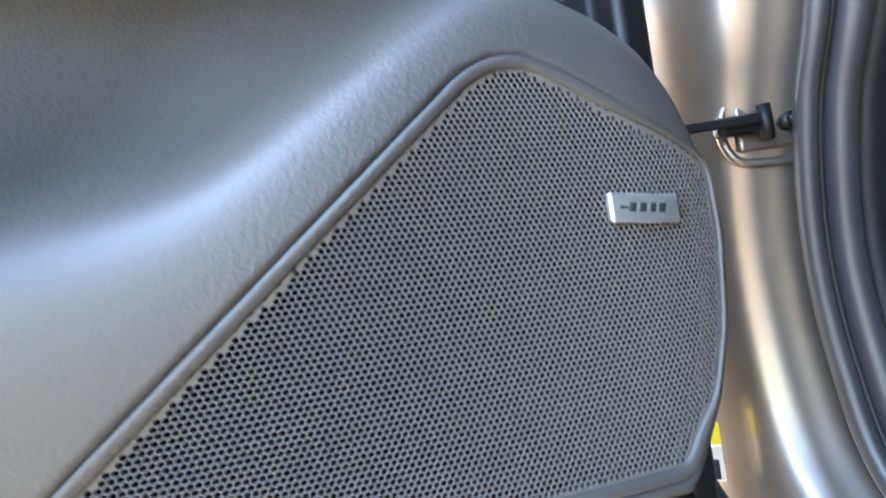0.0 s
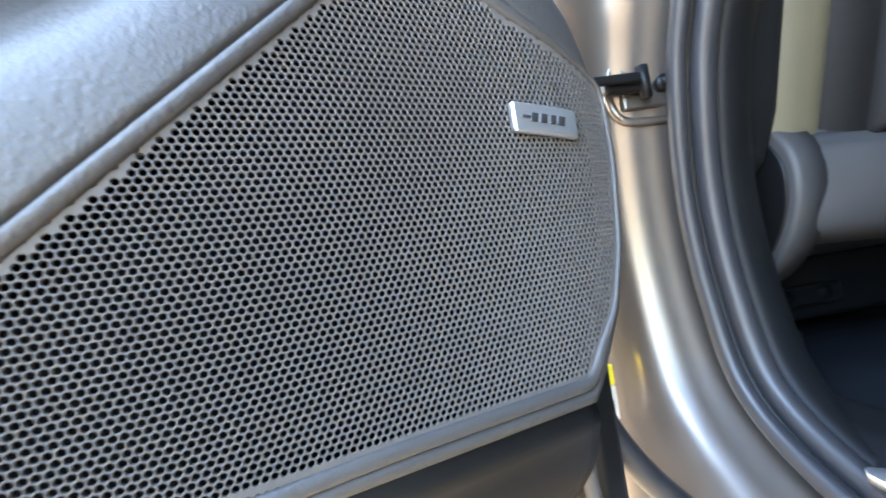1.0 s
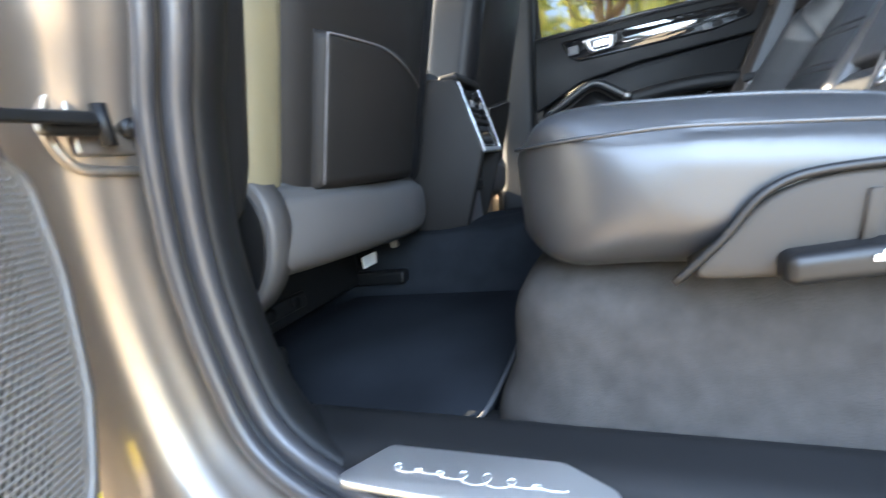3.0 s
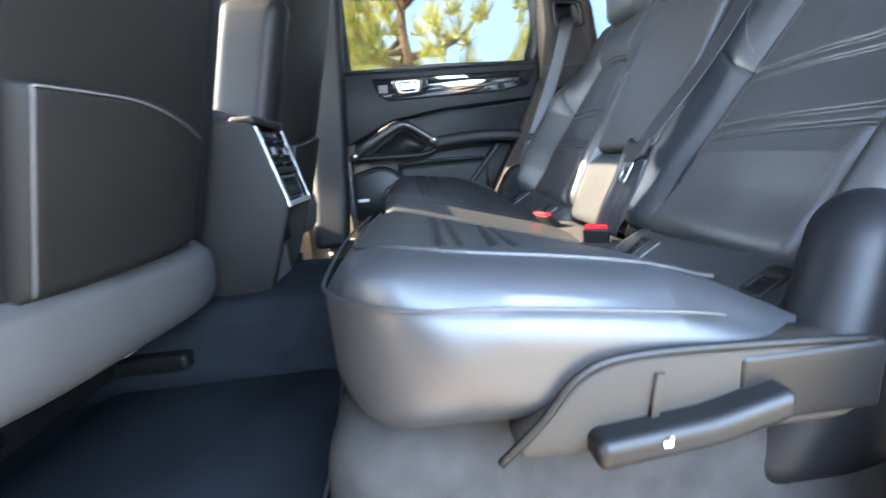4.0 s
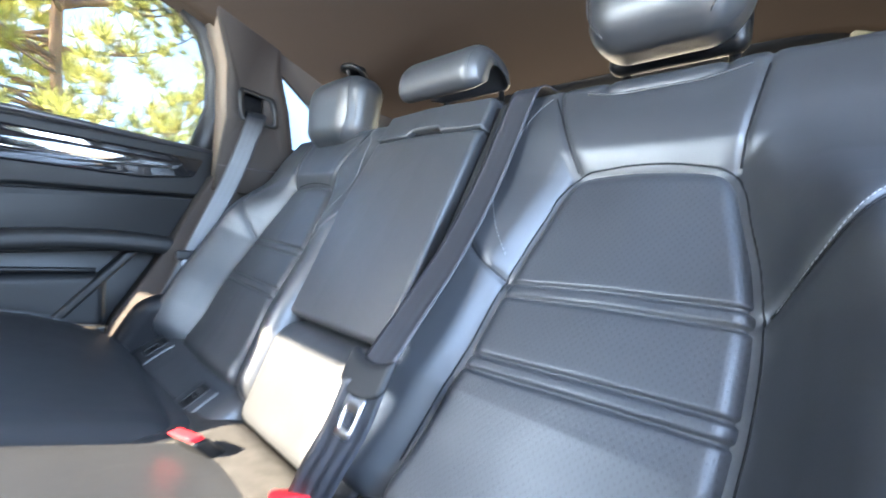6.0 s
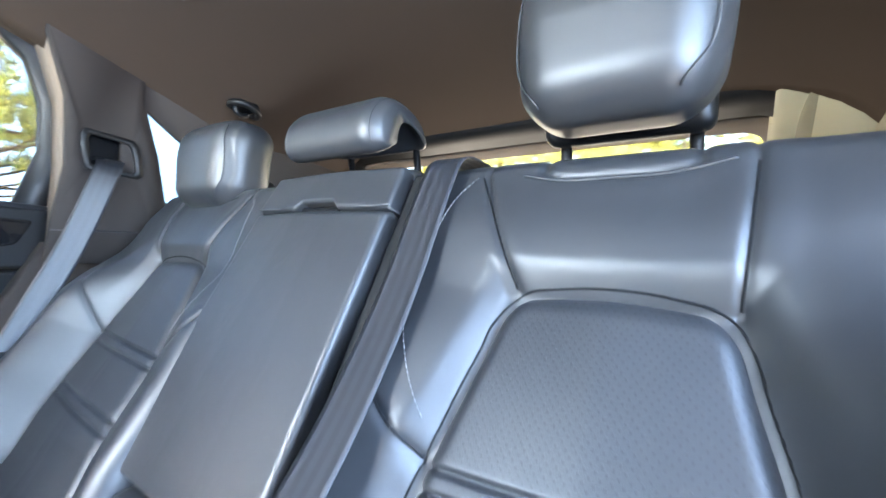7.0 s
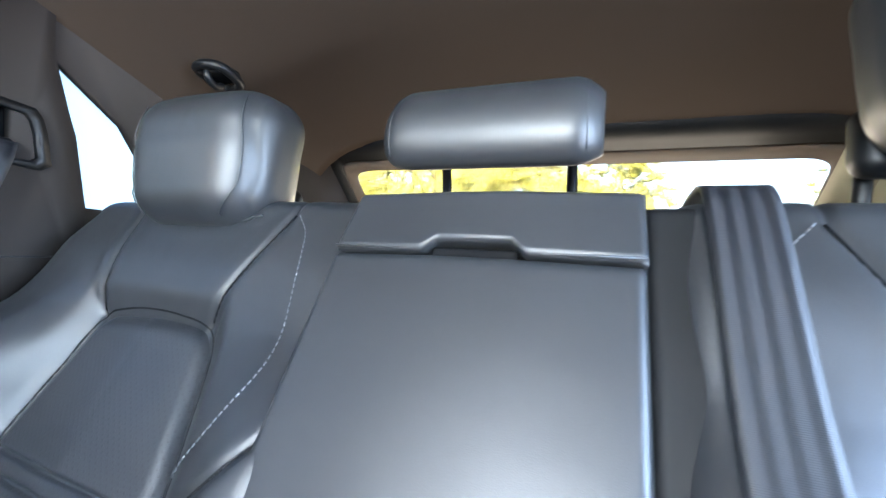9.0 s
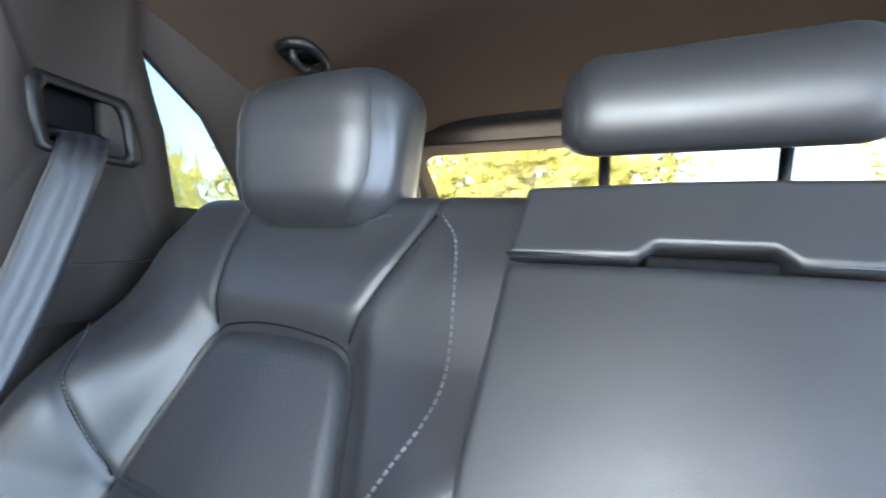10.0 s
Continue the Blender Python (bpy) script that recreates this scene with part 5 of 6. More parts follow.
# ---------------------------------------------------------------- front seats
def front_seat(loc, label, outer_side):
    """A front seat seen from behind; drawn about its own base, facing ahead."""
    st = thing("front_seat", loc, label, "front seat", "front seats")
    P = lambda *a, **k: part(*a, local=True, **k)
    def lean(V):
        V[:, 1] -= (V[:, 2] - 0.25) * 0.29
        return V
    V, F = rbox((0.010, 0.075, 0.545), (0.425, 0.13, 0.68), 0.05, 7, (30, 6, 40))
    t = np.clip((V[:, 2] - 0.2) / 0.7, 0, 1)
    inner = V[:, 0] * outer_side < 0
    V[:, 0] *= np.where(inner, 1.18 - 0.30 * sstep(0.72, 1.0, t), 1.0 - 0.48 * sstep(0.5, 1.0, t))
    V[:, 1] += 0.035 * np.minimum(np.abs(V[:, 0]) / 0.22, 1.0) ** 2.5
    P("back_shell", (lean(V), F), SEATBACK, st, "dark plastic seat back shell")
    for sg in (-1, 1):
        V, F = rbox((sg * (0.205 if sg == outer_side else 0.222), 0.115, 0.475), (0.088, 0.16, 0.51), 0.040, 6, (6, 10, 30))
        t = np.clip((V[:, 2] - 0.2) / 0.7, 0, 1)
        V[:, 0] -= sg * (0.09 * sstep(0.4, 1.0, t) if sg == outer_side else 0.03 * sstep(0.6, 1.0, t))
        # outer bolster tinted olive as if sunlit, inner one near-black
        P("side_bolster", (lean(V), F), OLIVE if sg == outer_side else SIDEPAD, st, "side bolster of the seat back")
    V, F = rbox((0, 0.195, 0.555), (0.37, 0.18, 0.58), 0.05, 6, (14, 8, 20))
    t = np.clip((V[:, 2] - 0.2) / 0.7, 0, 1)
    V[:, 0] *= 1.0 - 0.25 * sstep(0.6, 1.0, t)
    P("backrest_pad", (lean(V), F), SIDEPAD, st, "padded leather front of the backrest")
    # hard pocket panel
    x = np.linspace(-0.145, 0.145, 40)
    z = np.linspace(0.245, 0.435, 30)
    Xg, Zg = np.meshgrid(x, z, indexing="ij")
    Zg = 0.245 + (Zg - 0.245) * (1.0 - 0.17 * sstep(-0.06, 0.17, -outer_side * Xg))
    e = np.minimum(np.minimum(0.145 - np.abs(Xg), Zg - 0.245), 0.435 - Zg)
    Yg = 0.012 - 0.014 * np.sqrt(np.clip(1 - (1 - np.clip(e / 0.012, 0, 1)) ** 2, 0, 1)) + 0.020 * (np.abs(Xg) / 0.145) ** 2 - (Zg - 0.25) * 0.29 - 0.010
    pk = P("pocket_panel", sheet(np.stack((Xg, Yg, Zg), -1), (0, 0.018, 0)), SEATBACK, st, "hard map pocket panel")
    # grey lower skirt that curls under
    x = np.linspace(-0.228, 0.228, 40)
    prof = smooth_line([(0.020, 0.240), (0.008, 0.226), (0.007, 0.195), (0.013, 0.163), (0.030, 0.142), (0.070, 0.131), (0.12, 0.130)], 6)
    Gs = np.array([[(xx, y + 0.03 * (abs(xx) / 0.228) ** 4 - 0.008, zz - 0.012 * (xx / 0.228)) for y, zz in prof] for xx in x])
    P("lower_skirt", sheet(Gs, (0, 0.02, 0.02)), SKIRT, st, "grey fabric-covered lower skirt")
    rim_pts = np.stack((Xg, Yg - 0.0012, Zg), -1)
    P("pocket_edge", tube(np.vstack((rim_pts[1, 1:-1], rim_pts[1:-1, -2])), 0.0013, 6), GREY, pk, "thin grey edge bead")
    for sg in (outer_side,):
        D_ = smooth_line([(0.075, 0.292), (0.040, 0.272), (0.018, 0.235), (0.022, 0.185), (0.050, 0.135), (0.095, 0.100), (0.150, 0.092), (0.205, 0.13), (0.20, 0.25), (0.14, 0.30)], 5, closed=True)
        hc_ = P("hinge_cover", prism(D_, 0, sg * 0.200, sg * 0.234, 0.006), SKIRT, st, "grey curved hinge cover")
        P("hinge_plate", prism(np.mean(D_, 0) + (D_ - np.mean(D_, 0)) * 0.86, 0, sg * 0.226, sg * 0.2365, 0.002), DARK, hc_, "black outer face")
    for sg in (-1, 1):
        P("bolt", rbox((sg * 0.232, 0.125, 0.098), (0.016, 0.018, 0.018), 0.005, 3, (2, 2, 2)), BRONZE, st, "brassy seat bolt")
        P("rail", rbox((sg * 0.20, 0.32, 0.028), (0.035, 0.46, 0.03), 0.008, 3, (2, 6, 2)), DARK, st, "black seat rail")
    V, F = rbox((0, 0.37, 0.165), (0.565, 0.48, 0.10), 0.04, 5, (12, 12, 4))
    P("seat_base", (V, F), LEATHER, st, "leather front seat cushion")
    P("under_frame", rbox((0, 0.40, 0.065), (0.40, 0.38, 0.10), 0.012, 3, (4, 4, 2)), DARK, st, "black frame under the seat")
    P("label", rbox((0.195, 0.175, 0.072), (0.060, 0.004, 0.026), 0.0012, 2, (3, 1, 2)), WHITE, st, "white paper label")
    # added block, no seat part: keeps sun out of the gap beside the console
    P("inner_shield", rbox((-outer_side * 0.268, 0.17, 0.30), (0.096, 0.10, 0.40), 0.012, 3, (2, 3, 6)), DARK, st, "black inner side shield")
    rc = P("rail_cover", rbox((-0.105, 0.200, 0.055), (0.19, 0.012, 0.030), 0.005, 3, (8, 1, 2)), DARK, st, "black rail end cover")
    for x in (-0.171, -0.103, -0.042):
        P("hole", tube([(x, 0.1945, 0.056), (x, 0.190, 0.056)], 0.011, 14), HOLLOW, rc, "dark round hole")
    return st


front_seat((-0.382, 0.985, 0.478), "black front seat back with hard pocket panel and grey lower skirt", -1)
front_seat((0.402, 0.985, 0.478), "black front seat with a hard pocket panel beside the far door", 1)

# ---------------------------------------------------------------- rear end of the centre console
con = thing("centre_console", (0.005, 0.95, 0.54), "dark centre console end with air vents and climate panel", "centre console")
side_poly = rounded([(0.928, 0.915), (0.886, 0.752), (0.935, 0.62), (0.965, 0.545), (1.6, 0.545), (1.6, 0.90), (1.05, 0.925)], 0.02)
for x0, x1 in ((-0.086, -0.068), (0.096, 0.078)):
    part("side_panel", prism(side_poly, 0, x1, x0, 0.006), SEATBACK, con, "dark grained side panel")
part("core", prism([(0.955, 0.905), (0.920, 0.758), (0.955, 0.75), (0.960, 0.70), (0.975, 0.55), (1.58, 0.55), (1.58, 0.895)], 0, -0.068, 0.078), DARK, con, "black recessed face")
part("lid", rbox((0.005, 1.28, 0.925), (0.19, 0.58, 0.035), 0.015, 4, (6, 14, 2)), LEATHER, con, "padded leather armrest lid")
part("lip", rbox((0.005, 0.945, 0.915), (0.182, 0.045, 0.016), 0.007, 4, (6, 3, 1)), SOFT, con)
def face(x, s, o):
    """A place on the sloping face: across, down from the top edge, proud of it."""
    p0, d, nrm = np.array([0, 0.927, 0.900]), np.array([0, -0.250, -0.968]), np.array([0, -0.968, 0.250])
    return np.array([x, 0, 0]) + p0 + d * s + nrm * o
def face_box(x0, x1, s0, s1, o0, o1, r=0.003):
    V, F = rbox(((x0 + x1) / 2, (s0 + s1) / 2, (o0 + o1) / 2), (x1 - x0, s1 - s0, o1 - o0), r, 3, (4, 4, 1))
    return np.array([face(*v) for v in V]), F
part("face_plate", face_box(-0.072, 0.082, 0.000, 0.150, -0.02, -0.004), PIANO, con, "gloss black panel")
for x in (-0.073, 0.083):
    part("bezel", face_box(x - 0.005, x + 0.005, -0.004, 0.152, -0.01, 0.004, 0.002), ALU, con, "satin silver bezel strip")
part("bezel", face_box(-0.076, 0.086, 0.146, 0.156, -0.01, 0.004, 0.002), ALU, con, "satin silver bezel strip")
for x0, x1 in ((-0.064, 0.000), (0.010, 0.074)):
    v = part("vent", face_box(x0, x1, 0.012, 0.074, -0.012, -0.0015), HOLLOW, con, "dark air vent")
    for k in range(4):
        s = 0.019 + k * 0.0155
        part("slat", face_box(x0 + 0.003, x1 - 0.003, s, s + 0.0055, -0.008, 0.003, 0.0015), DARK, v)
    xm = (x0 + x1) / 2
    part("thumb_tab", face_box(xm - 0.006, xm + 0.006, 0.036, 0.052, 0.0, 0.007, 0.002), GREY, v, "small grey thumb tab")
part("display", face_box(-0.058, 0.068, 0.092, 0.140, -0.006, -0.001), PIANO, con, "dark climate display")
part("ledge", face_box(-0.066, 0.076, 0.077, 0.089, -0.006, 0.004, 0.003), SOFT, con)
part("socket_panel", rbox((0.005, 0.948, 0.690), (0.140, 0.012, 0.052), 0.004, 3, (6, 1, 3)), DARK, con, "black socket panel")
for x in (-0.022, 0.012):
    part("socket", rbox((x, 0.941, 0.694), (0.014, 0.004, 0.008), 0.0015, 2, (2, 1, 1)), STEEL, con, "metal charging socket")
for k in range(3):
    part("marking", rbox((0.045, 0.9415, 0.705 - k * 0.010), (0.016, 0.001, 0.002), 0.0004, 1, (1, 1, 1)), WHITE, con, "white printed marks")
part("lower_cover", rbox((0.005, 0.962, 0.615), (0.140, 0.015, 0.085), 0.006, 3, (6, 1, 4)), GREY, con, "grey lower cover")

# ---------------------------------------------------------------- open rear door on the left
DOOR_AT = (-0.93, 0.824, 0.0)
door = thing("door_1", DOOR_AT, "open rear door with grained grey trim and a perforated speaker grille", "door", kind="structure", rz=19.88)
L = dict(local=True)


def door_back(a, z):
    """How far the trim curves away from its flat middle towards the hinge."""
    return 2.2 * np.clip(a + 0.01, 0, 1) ** 2


RIDGE = ([-0.62, -0.40, -0.32, -0.276, -0.245, -0.220, -0.195, -0.165, -0.132, -0.105, -0.075, -0.04, 0.0, 0.03, 0.046, 0.056],
         [0.728, 0.730, 0.734, 0.738, 0.744, 0.752, 0.766, 0.788, 0.812, 0.831, 0.845, 0.847, 0.829, 0.805, 0.775, 0.735])
a = np.linspace(-0.60, 0.060, 190)
z = np.linspace(0.584, 1.02, 170)
A, Z = np.meshgrid(a, z, indexing="ij")
A = -0.60 + (A + 0.60) / 0.66 * (0.60 + np.interp(Z, [0.584, 0.592, 0.625, 0.66, 0.71, 0.748, 0.775, 0.80, 0.83, 0.86, 1.02], [0.002, 0.009, 0.030, 0.044, 0.052, 0.050, 0.046, 0.036, 0.030, 0.028, 0.028]))
ridge = np.interp(A, *RIDGE)
ridge = (np.interp(A - 0.012, *RIDGE) + ridge + np.interp(A + 0.012, *RIDGE)) / 3
over = Z - ridge - 0.004
Yd = door_back(A, Z)
crest = 0.011 * np.log1p(np.exp(np.clip(over / 0.011, -30, 30)))
Yd = Yd + 0.115 * (1 - np.exp(-crest / 0.055))
outline = np.array([(-0.345, 0.572), (-0.264, 0.644), (-0.088, 0.799), (-0.072, 0.806), (-0.055, 0.806), (-0.036, 0.797), (0.046, 0.748), (0.048, 0.71), (0.040, 0.66), (0.026, 0.625), (0.004, 0.592), (-0.10, 0.592), (-0.22, 0.588)])


def inside(px, py, poly):
    """Signed distance to an outline, positive inside."""
    P = np.stack((px, py), -1)
    d = seg_dist(P, np.vstack((poly, poly[:1])))
    c = np.zeros(px.shape, bool)
    for i in range(len(poly)):
        (x1, y1), (x2, y2) = poly[i - 1], poly[i]
        if y1 == y2:
            continue
        hit = ((y1 > py) != (y2 > py)) & (px < (x2 - x1) * (py - y1) / (y2 - y1) + x1)
        c ^= hit
    return np.where(c, d, -d)


D = inside(A, Z, outline)
Yd = Yd + 0.030 * sstep(-0.0025, 0.004, D)
part("trim", sheet(np.stack((A, Yd, Z), -1), (0, 0.03, 0), np.stack((A, Z), -1)), GRAINED, door, "grained grey door trim", **L)
zl = np.linspace(0.42, 0.590, 40)
al = np.linspace(-0.60, 0.055, 90)
AL, ZL = np.meshgrid(al, zl, indexing="ij")
AL = AL - (0.05 + 0.10 * sstep(0.56, 0.44, ZL)) * sstep(0.0, 1.0, (AL + 0.6) / 0.655)
YL = door_back(AL, ZL) + 0.006 + 0.05 * sstep(0.570, 0.44, ZL) - 0.004 * np.exp(-((ZL - 0.575) / 0.008) ** 2)
part("lower_trim", sheet(np.stack((AL, YL, ZL), -1), (0, 0.03, 0)), DARK, door, "smooth dark lower door trim", **L)
# raised border round the grille
def off_line(d0, y):
    """The grille's outline drawn in by d0, laid on the curved trim."""
    o = np.array(outline)
    e = np.roll(o, -1, 0) - o
    area = np.sum(o[:, 0] * np.roll(o[:, 1], -1) - np.roll(o[:, 0], -1) * o[:, 1])
    nn = np.stack((-e[:, 1], e[:, 0]), -1) / np.linalg.norm(e, axis=1, keepdims=True) * (1 if area > 0 else -1)
    m = nn + np.roll(nn, 1, 0)
    m = m / np.maximum((m * m).sum(1, keepdims=True) / 2, 0.5)
    q = o + m * d0
    q = rounded(q, 0.010, 5)
    dense = []
    for p1, p2 in zip(q, np.roll(q, -1, 0)):
        k = max(1, int(np.linalg.norm(p2 - p1) / 0.008))
        dense += [p1 + (p2 - p1) * t / k for t in range(k)]
    q = np.array(dense)
    return np.stack((q[:, 0], door_back(q[:, 0], q[:, 1]) + y, q[:, 1]), -1)


def border(rows):
    """A band built of outlines laid one inside the other."""
    base = off_line(*rows[0])
    rings = [base]
    for d0, y in rows[1:]:
        q = base.copy()
        T = np.roll(base, -1, 0) - np.roll(base, 1, 0)
        nn = np.stack((-T[:, 2], T[:, 0]), -1)
        nn /= np.maximum(np.linalg.norm(nn, axis=1, keepdims=True), 1e-9)
        area = np.sum(base[:, 0] * np.roll(base[:, 2], -1) - np.roll(base[:, 0], -1) * base[:, 2])
        nn *= 1 if area > 0 else -1
        slim = 1 - 0.62 * sstep(-0.02, 0.03, base[:, 0]) * sstep(0.60, 0.63, base[:, 2])
        q[:, 0] += nn[:, 0] * (d0 - rows[0][0]) * slim
        q[:, 2] += nn[:, 1] * (d0 - rows[0][0]) * slim
        q[:, 1] = door_back(q[:, 0], q[:, 2]) + y
        rings.append(q)
    m = len(base)
    V = np.vstack(rings)
    F = [(r * m + k, r * m + (k + 1) % m, (r + 1) * m + (k + 1) % m, (r + 1) * m + k) for r in range(len(rings) - 1) for k in range(m)]
    return V, F


part("grille_border", border([(-0.002, 0.006), (-0.0015, -0.0002), (-0.0005, -0.0010), (0.0012, -0.0012), (0.0042, -0.0006), (0.0050, 0.0004), (0.0054, 0.005)]), GRAINED, door, "raised grey border of the speaker grille", **L)
part("groove", border([(0.0050, 0.0030), (0.0066, 0.0030)]), INK, door, **L)
# perforated sheet: a ring of metal round each hole, honeycomb fashion
PITCH, HOLE = 0.00310, 0.00102
rows_, cols_ = int(0.26 / (PITCH * 0.866)), int(0.46 / PITCH)
cx_, cz_ = [], []
for r in range(rows_):
    for c in range(cols_):
        cx_.append(-0.36 + (c + 0.5 * (r % 2)) * PITCH)
        cz_.append(0.562 + r * PITCH * 0.866)
cx_, cz_ = np.array(cx_), np.array(cz_)
dist = inside(cx_, cz_, outline)
slim_ = 0.0038 * sstep(-0.02, 0.03, cx_) * sstep(0.60, 0.63, cz_)
keep = dist > 0.0072 - slim_
rim_keep = (dist > 0.0042 - slim_) & ~keep
ang12 = np.arange(12) * math.pi / 6 + math.pi / 6
hexr = np.where(np.arange(12) % 2 == 0, PITCH / math.sqrt(3), PITCH / 2)
def cell_rings(cx, cz, solid):
    n = len(cx)
    ca, sa = np.cos(ang12), np.sin(ang12)
    rings = []
    for rad, dep in ((hexr, 0.0), (hexr * 0.88, -0.00010), (hexr * 0.25 + 0.75 * HOLE * 1.10, 0.00025), (hexr * 0.22 + 0.75 * HOLE * 1.08, 0.0011)):
        x = cx[:, None] + ca * rad
        zz = cz[:, None] + sa * rad
        rings.append(np.stack((x, door_back(x, zz) + 0.001 + dep, zz), -1))
    V = np.stack(rings, 1).reshape(-1, 3)
    base = (np.arange(n) * 48)[:, None, None]
    k = np.arange(12)
    q = np.concatenate([np.stack((r * 12 + k, r * 12 + (k + 1) % 12, (r + 1) * 12 + (k + 1) % 12, (r + 1) * 12 + k), -1) for r in range(3)])
    return V, (base + q[None]).reshape(-1, 4)
V, F = cell_rings(cx_[keep], cz_[keep], False)
V2, F2 = [], []
for x, zz in zip(cx_[rim_keep], cz_[rim_keep]):
    o = len(V2)
    xs, zs = x + np.cos(ang12) * hexr, zz + np.sin(ang12) * hexr
    V2 += list(zip(xs, door_back(xs, zs) + 0.001, zs))
    F2.append(tuple(o + k for k in range(12)))
V, F = joined((V, F.tolist()), (np.array(V2), F2))
me = bpy.data.meshes.new("speaker_grille")
me.from_pydata(V.tolist(), [], F)
me.materials.append(GRILLE)
me.polygons.foreach_set("use_smooth", [True] * len(me.polygons))
gr = new("speaker_grille", me)
gr.parent = door
tagged(gr, "grey perforated metal speaker grille")
a = np.linspace(-0.35, 0.060, 60)
z = np.linspace(0.588, 0.81, 30)
A, Z = np.meshgrid(a, z, indexing="ij")
A = -0.35 + (A + 0.35) / 0.41 * (0.35 + np.interp(Z, [0.584, 0.592, 0.625, 0.66, 0.71, 0.748, 0.775, 0.81], [-0.004, 0.003, 0.024, 0.038, 0.046, 0.042, 0.0, -0.04]))
Z = np.minimum(Z, np.interp(A, *RIDGE) - 0.020)
part("grille_backing", sheet(np.stack((A, door_back(A, Z) + 0.0145, Z), -1), (0, 0.004, 0)), HOLLOW, door, "black cloth behind the grille", **L)
badge_c = np.array([-0.003, 0.0, 0.7265])
V, F = rbox((0, 0, 0), (0.0405, 0.0045, 0.0150), 0.0018, 3, (8, 1, 4))
V[:, 2] += -0.10 * V[:, 0]
V = V + badge_c
V[:, 1] += door_back(V[:, 0], V[:, 2]) - 0.001
badge = part("badge", (V, F), ALU, door, "silver badge with dark marks", **L)
marks = []
for x0, w in ((-0.0130, 0.0050), (-0.0085, 0.0040), (-0.0028, 0.0042), (0.0030, 0.0036), (0.0085, 0.0046)):
    q, f = rbox((x0, 0, 0), (w, 0.0008, 0.0012 if w > 0.0049 else 0.0046), 0.0003, 1, (2, 1, 2))
    q[:, 0] += q[:, 2] * 0.25
    marks.append((q, f))
V, F = joined(*marks)
V[:, 2] += -0.10 * V[:, 0]
V = V + badge_c
V[:, 1] += door_back(V[:, 0], V[:, 2]) - 0.0035
part("mark", (V, F), INK, badge, "dark printed bars", **L)
# upper part: window sill of the door and the glass, lower edge, hinge side edge
part("shell", rbox((-0.29, 0.215, 0.66), (0.72, 0.09, 0.62), 0.03, 4, (8, 3, 8)), PAINT, door, "painted outer shell of the door", **L)
V, F = rbox((-0.29, 0.165, 1.05), (0.70, 0.10, 0.10), 0.04, 5, (16, 6, 4))
part("upper_trim", (V, F), SOFT, door, "dark soft upper door trim", **L)
V, F = rbox((-0.36, 0.045, 0.965), (0.50, 0.12, 0.06), 0.024, 5, (16, 4, 3))
part("armrest", (V, F), SOFT, door, "dark padded armrest", **L)
V, F = rbox((0.052, 0.110, 0.74), (0.026, 0.12, 0.56), 0.008, 3, (2, 5, 20))
part("hinge_edge", (V, F), DARK, door, "dark inner edge of the door", **L)
part("edge_seal", tube(smooth_line([(0.036, 0.085, 0.98), (0.044, 0.082, 0.80), (0.040, 0.085, 0.66), (0.015, 0.09, 0.56), (-0.02, 0.09, 0.47)], 8), 0.006, 8), RUBBER, door, "rubber edge seal", **L)
V, F = rbox((0.045, 0.085, 0.876), (0.024, 0.03, 0.09), 0.005, 3, (2, 2, 4))
part("edge_clip", (V, F), SOFT, door, "grey plastic edge block", **L)
pane = part("pane", prism([(-0.58, 1.02), (0.06, 1.02), (0.02, 1.40), (-0.45, 1.40)], 1, 0.10, 0.105), GLASS, door, "lowered clear side glass", **L)
pane.visible_shadow = False

# door check strap between pillar and door
ck = thing("check_strap", (-0.78, 0.975, 0.79), "black steel door check strap bolted to the painted pillar", "door check")
V, F = rbox((-0.772, 0.978, 0.793), (0.055, 0.008, 0.040), 0.003, 3, (4, 1, 4))
part("plate", (V, F), PAINT, ck, "painted mounting plate")
part("bolt", joined(tube([(-0.763, 0.975, 0.792), (-0.763, 0.966, 0.792)], 0.0070, 14), tube([(-0.763, 0.968, 0.792), (-0.763, 0.962, 0.792)], 0.0045, 6)), DARK, ck, "dark steel bolt head")
part("arm", joined(rbox((-0.80, 0.966, 0.793), (0.042, 0.012, 0.016), 0.004, 3, (4, 1, 2)), rbox((-0.83, 0.955, 0.794), (0.075, 0.006, 0.008), 0.002, 2, (6, 1, 1))), DARK, ck, "black flat arm")
part("pin", tube([(-0.785, 0.962, 0.806), (-0.785, 0.962, 0.778)], 0.005, 8), DARK, ck, "black hinge pin")
part("recess_rim", tube(smooth_line([(-0.738, 0.976, 0.822), (-0.775, 0.977, 0.824), (-0.800, 0.980, 0.818), (-0.808, 0.984, 0.795), (-0.800, 0.982, 0.768), (-0.775, 0.980, 0.762), (-0.738, 0.978, 0.762)], 8), 0.004, 8), PAINT, ck, "pressed rim round the mounting")

# stickers low on the pillar
st = thing("warning_sticker", (-0.855, 1.0, 0.58), "small white and yellow label stuck low on the painted pillar", "sticker")
part("white_field", rbox((-0.856, 0.984, 0.516), (0.022, 0.003, 0.030), 0.001, 2, (2, 1, 2)), WHITE, st)
part("yellow_field", rbox((-0.856, 0.984, 0.541), (0.022, 0.003, 0.018), 0.001, 2, (2, 1, 2)), YELLOW, st)
part("print", rbox((-0.853, 0.982, 0.512), (0.007, 0.002, 0.016), 0.0006, 2, (1, 1, 1)), INK, st)

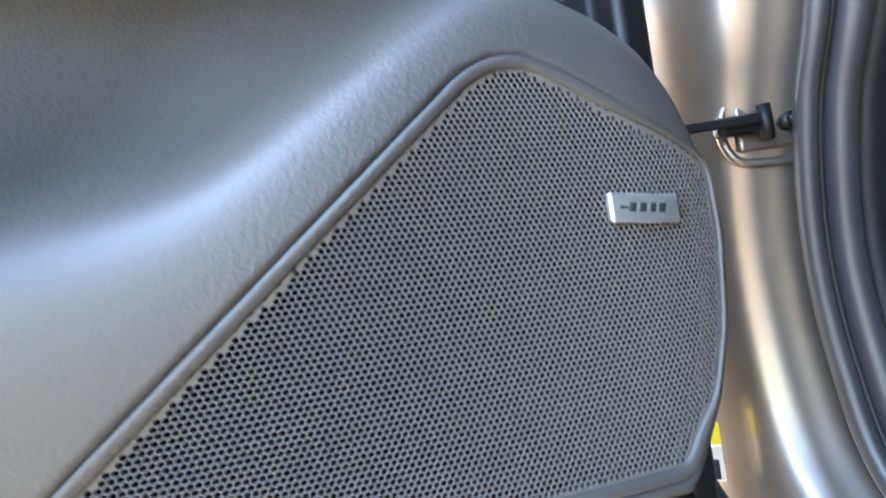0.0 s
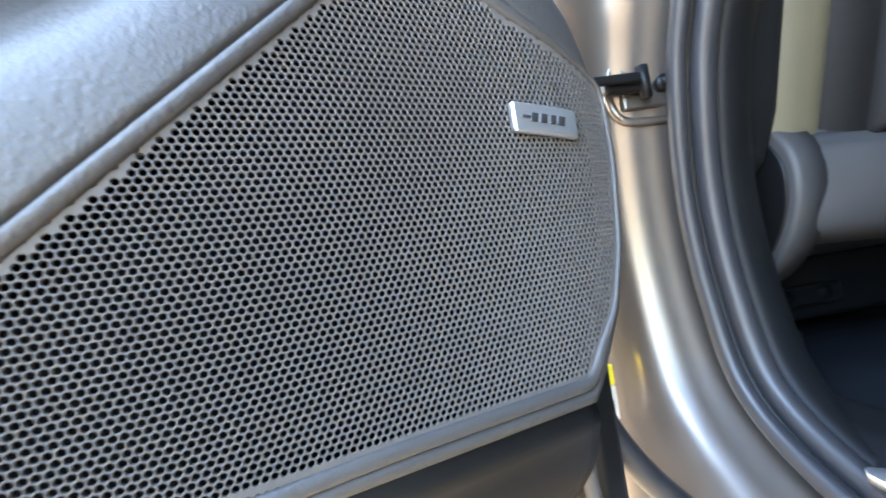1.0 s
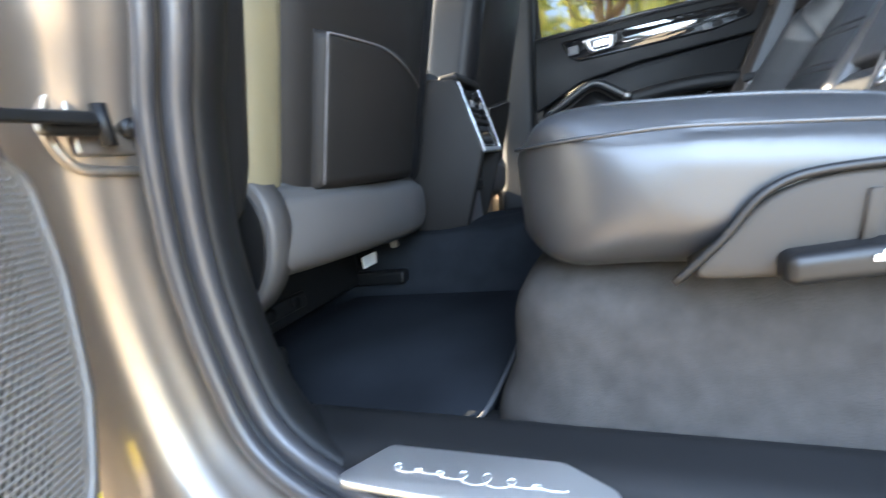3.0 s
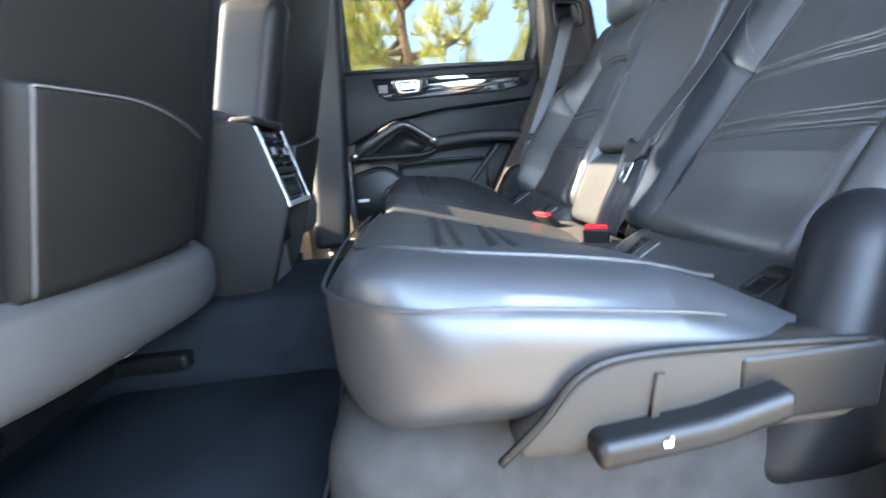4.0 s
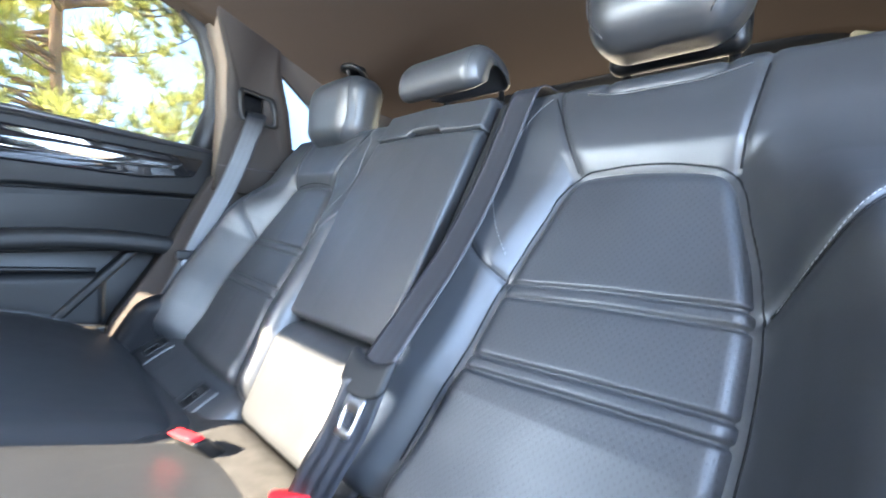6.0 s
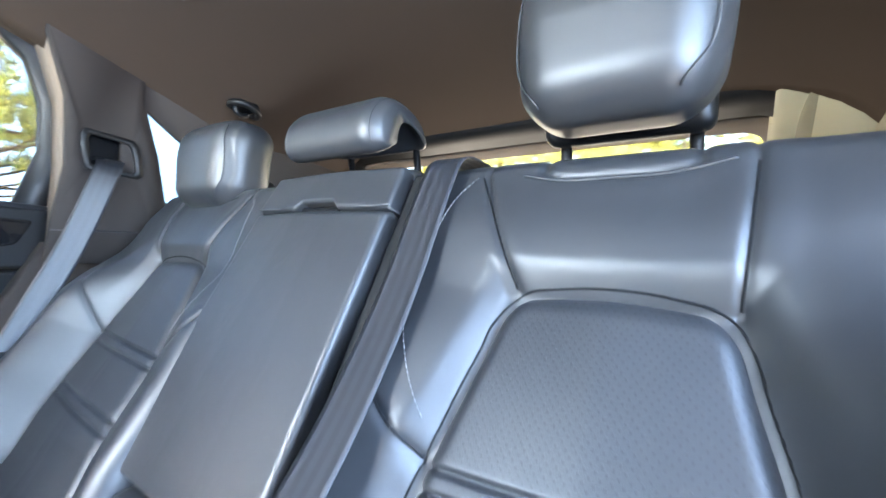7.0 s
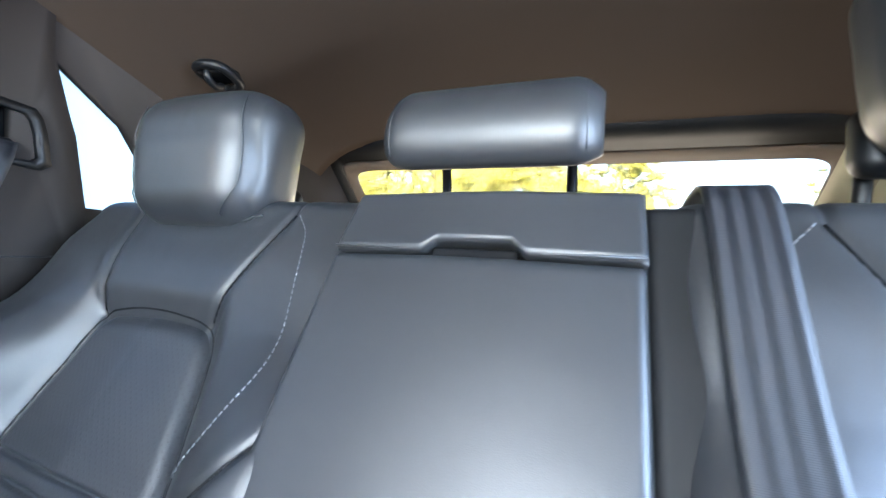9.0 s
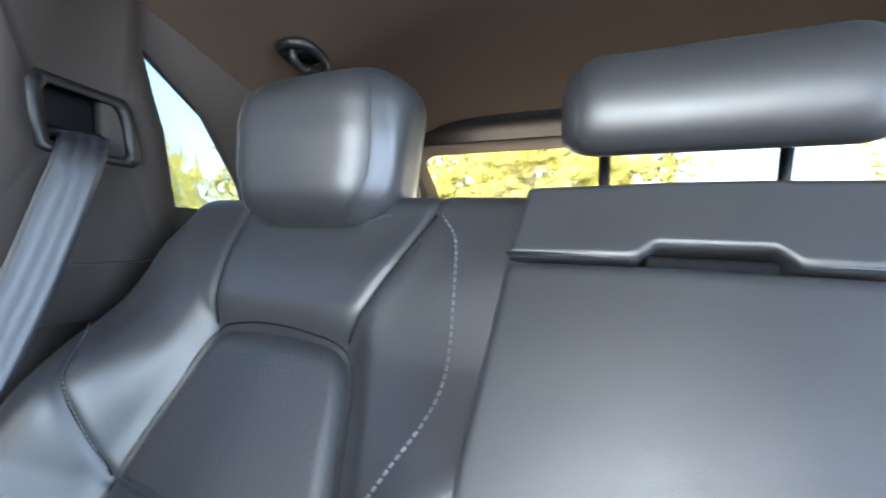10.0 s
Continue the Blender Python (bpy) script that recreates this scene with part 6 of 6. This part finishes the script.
# aluminium step plate with raised script-like line
plate = thing("sill_plate", (-0.73, 0.74, 0.50), "brushed aluminium step plate with embossed flowing lettering line", "sill plate")
pp = rounded([(-0.750, 0.864), (-0.708, 0.836), (-0.706, 0.690), (-0.728, 0.652), (-0.757, 0.646), (-0.757, 0.856)], 0.006)
part("plate", prism(pp, 2, 0.493, 0.4985, 0.0012), ALU, plate)
ss = np.linspace(0, 1, 160)
wob = np.stack((-0.734 + 0.0066 * np.sin(ss * 44) * (0.62 + 0.38 * np.cos(ss * 9 + 1)), 0.822 - 0.130 * ss - 0.0075 * np.cos(ss * 44), np.full(160, 0.4987)), -1)
part("raised_line", tube(wob, 0.00035, 6), ALU, plate, "raised flowing bright line")

# ---------------------------------------------------------------- trees outside
def pine(loc, height, seed, spread):
    rnd = np.random.RandomState(seed)
    tr = thing("pine_tree", loc, "tall pine with yellow-green needle clumps in full sun", "tree", "pines beside the car")
    L0 = np.array(loc)
    H = height
    pts = [(0, 0, -0.3), (0.05, 0.03, H * 0.3), (-0.05, 0.08, H * 0.65), (0.03, 0.0, H)]
    ln = smooth_line(pts, 8)
    part("trunk", tube(ln + L0, np.linspace(H * 0.010, H * 0.003, len(ln)), 10), BARK, tr)
    limbs, leaves = [], []
    for k in range(int(H * 9)):
        h = H * (0.16 + 0.82 * rnd.rand())
        ang = rnd.rand() * 2 * math.pi
        ln_ = spread * (1.05 - h / H) * (0.6 + 0.6 * rnd.rand()) + 0.35
        d = np.array([math.cos(ang), math.sin(ang), 0.15 + 0.25 * rnd.rand()])
        b = np.array([0, 0, h])
        mid_ = b + d * ln_ * 0.5 + np.array([0, 0, -0.08 * ln_])
        tip = b + d * ln_
        limbs.append(tube(smooth_line([b, mid_, tip], 4) + L0, np.linspace(0.017, 0.004, 9) * H / 8, 5))
        for j in range(int(8 + ln_ * 11)):
            c = b + d * ln_ * (0.35 + 0.7 * rnd.rand()) + rnd.normal(0, 0.22, 3)
            leaves.append(c)
    part("limbs", joined(*limbs), BARK, tr, kind="stuff")
    leaves = np.array(leaves)
    n_b = 62
    C = np.repeat(leaves, n_b, 0)
    dirs = rnd.normal(0, 1, C.shape)
    dirs[:, 2] = np.abs(dirs[:, 2]) * 0.8
    dirs /= np.linalg.norm(dirs, axis=1, keepdims=True)
    ln_ = 0.09 + 0.10 * rnd.rand(len(C), 1)
    side_ = np.cross(dirs, rnd.normal(0, 1, C.shape))
    side_ /= np.linalg.norm(side_, axis=1, keepdims=True)
    w = 0.010
    b0 = C + dirs * 0.02
    tip = C + dirs * ln_
    V = np.stack((b0 - side_ * w * 0.5, b0 + side_ * w * 0.5, tip + side_ * w * 0.5, tip - side_ * w * 0.5), 1).reshape(-1, 3) + L0
    F = np.arange(len(V)).reshape(-1, 4).tolist()
    part("crown", (V, F), NEEDLES, tr, "clumps of yellow-green needles", smooth=False, kind="stuff")
    return tr


pine((15.2, -0.2, 0), 12.5, 3, 4.6)
pine((11.3, -7.9, 0), 3.6, 31, 1.3)
pine((17.0, -3.65, 0), 5.2, 5, 1.5)
pine((19.0, 6.5, 0), 10.0, 8, 3.4)
pine((3.2, -12.0, 0), 4.4, 11, 2.2)
pine((-0.4, -15.0, 0), 4.4, 12, 1.7)
pine((7.2, -12.5, 0), 4.8, 14, 1.8)
pine((-5.5, -14.0, 0), 4.4, 17, 1.7)
pine((1.2, -13.0, 0), 4.8, 21, 2.2)
pine((5.0, -12.0, 0), 4.6, 23, 2.2)
pine((2.2, -10.5, 0), 3.7, 25, 1.9)
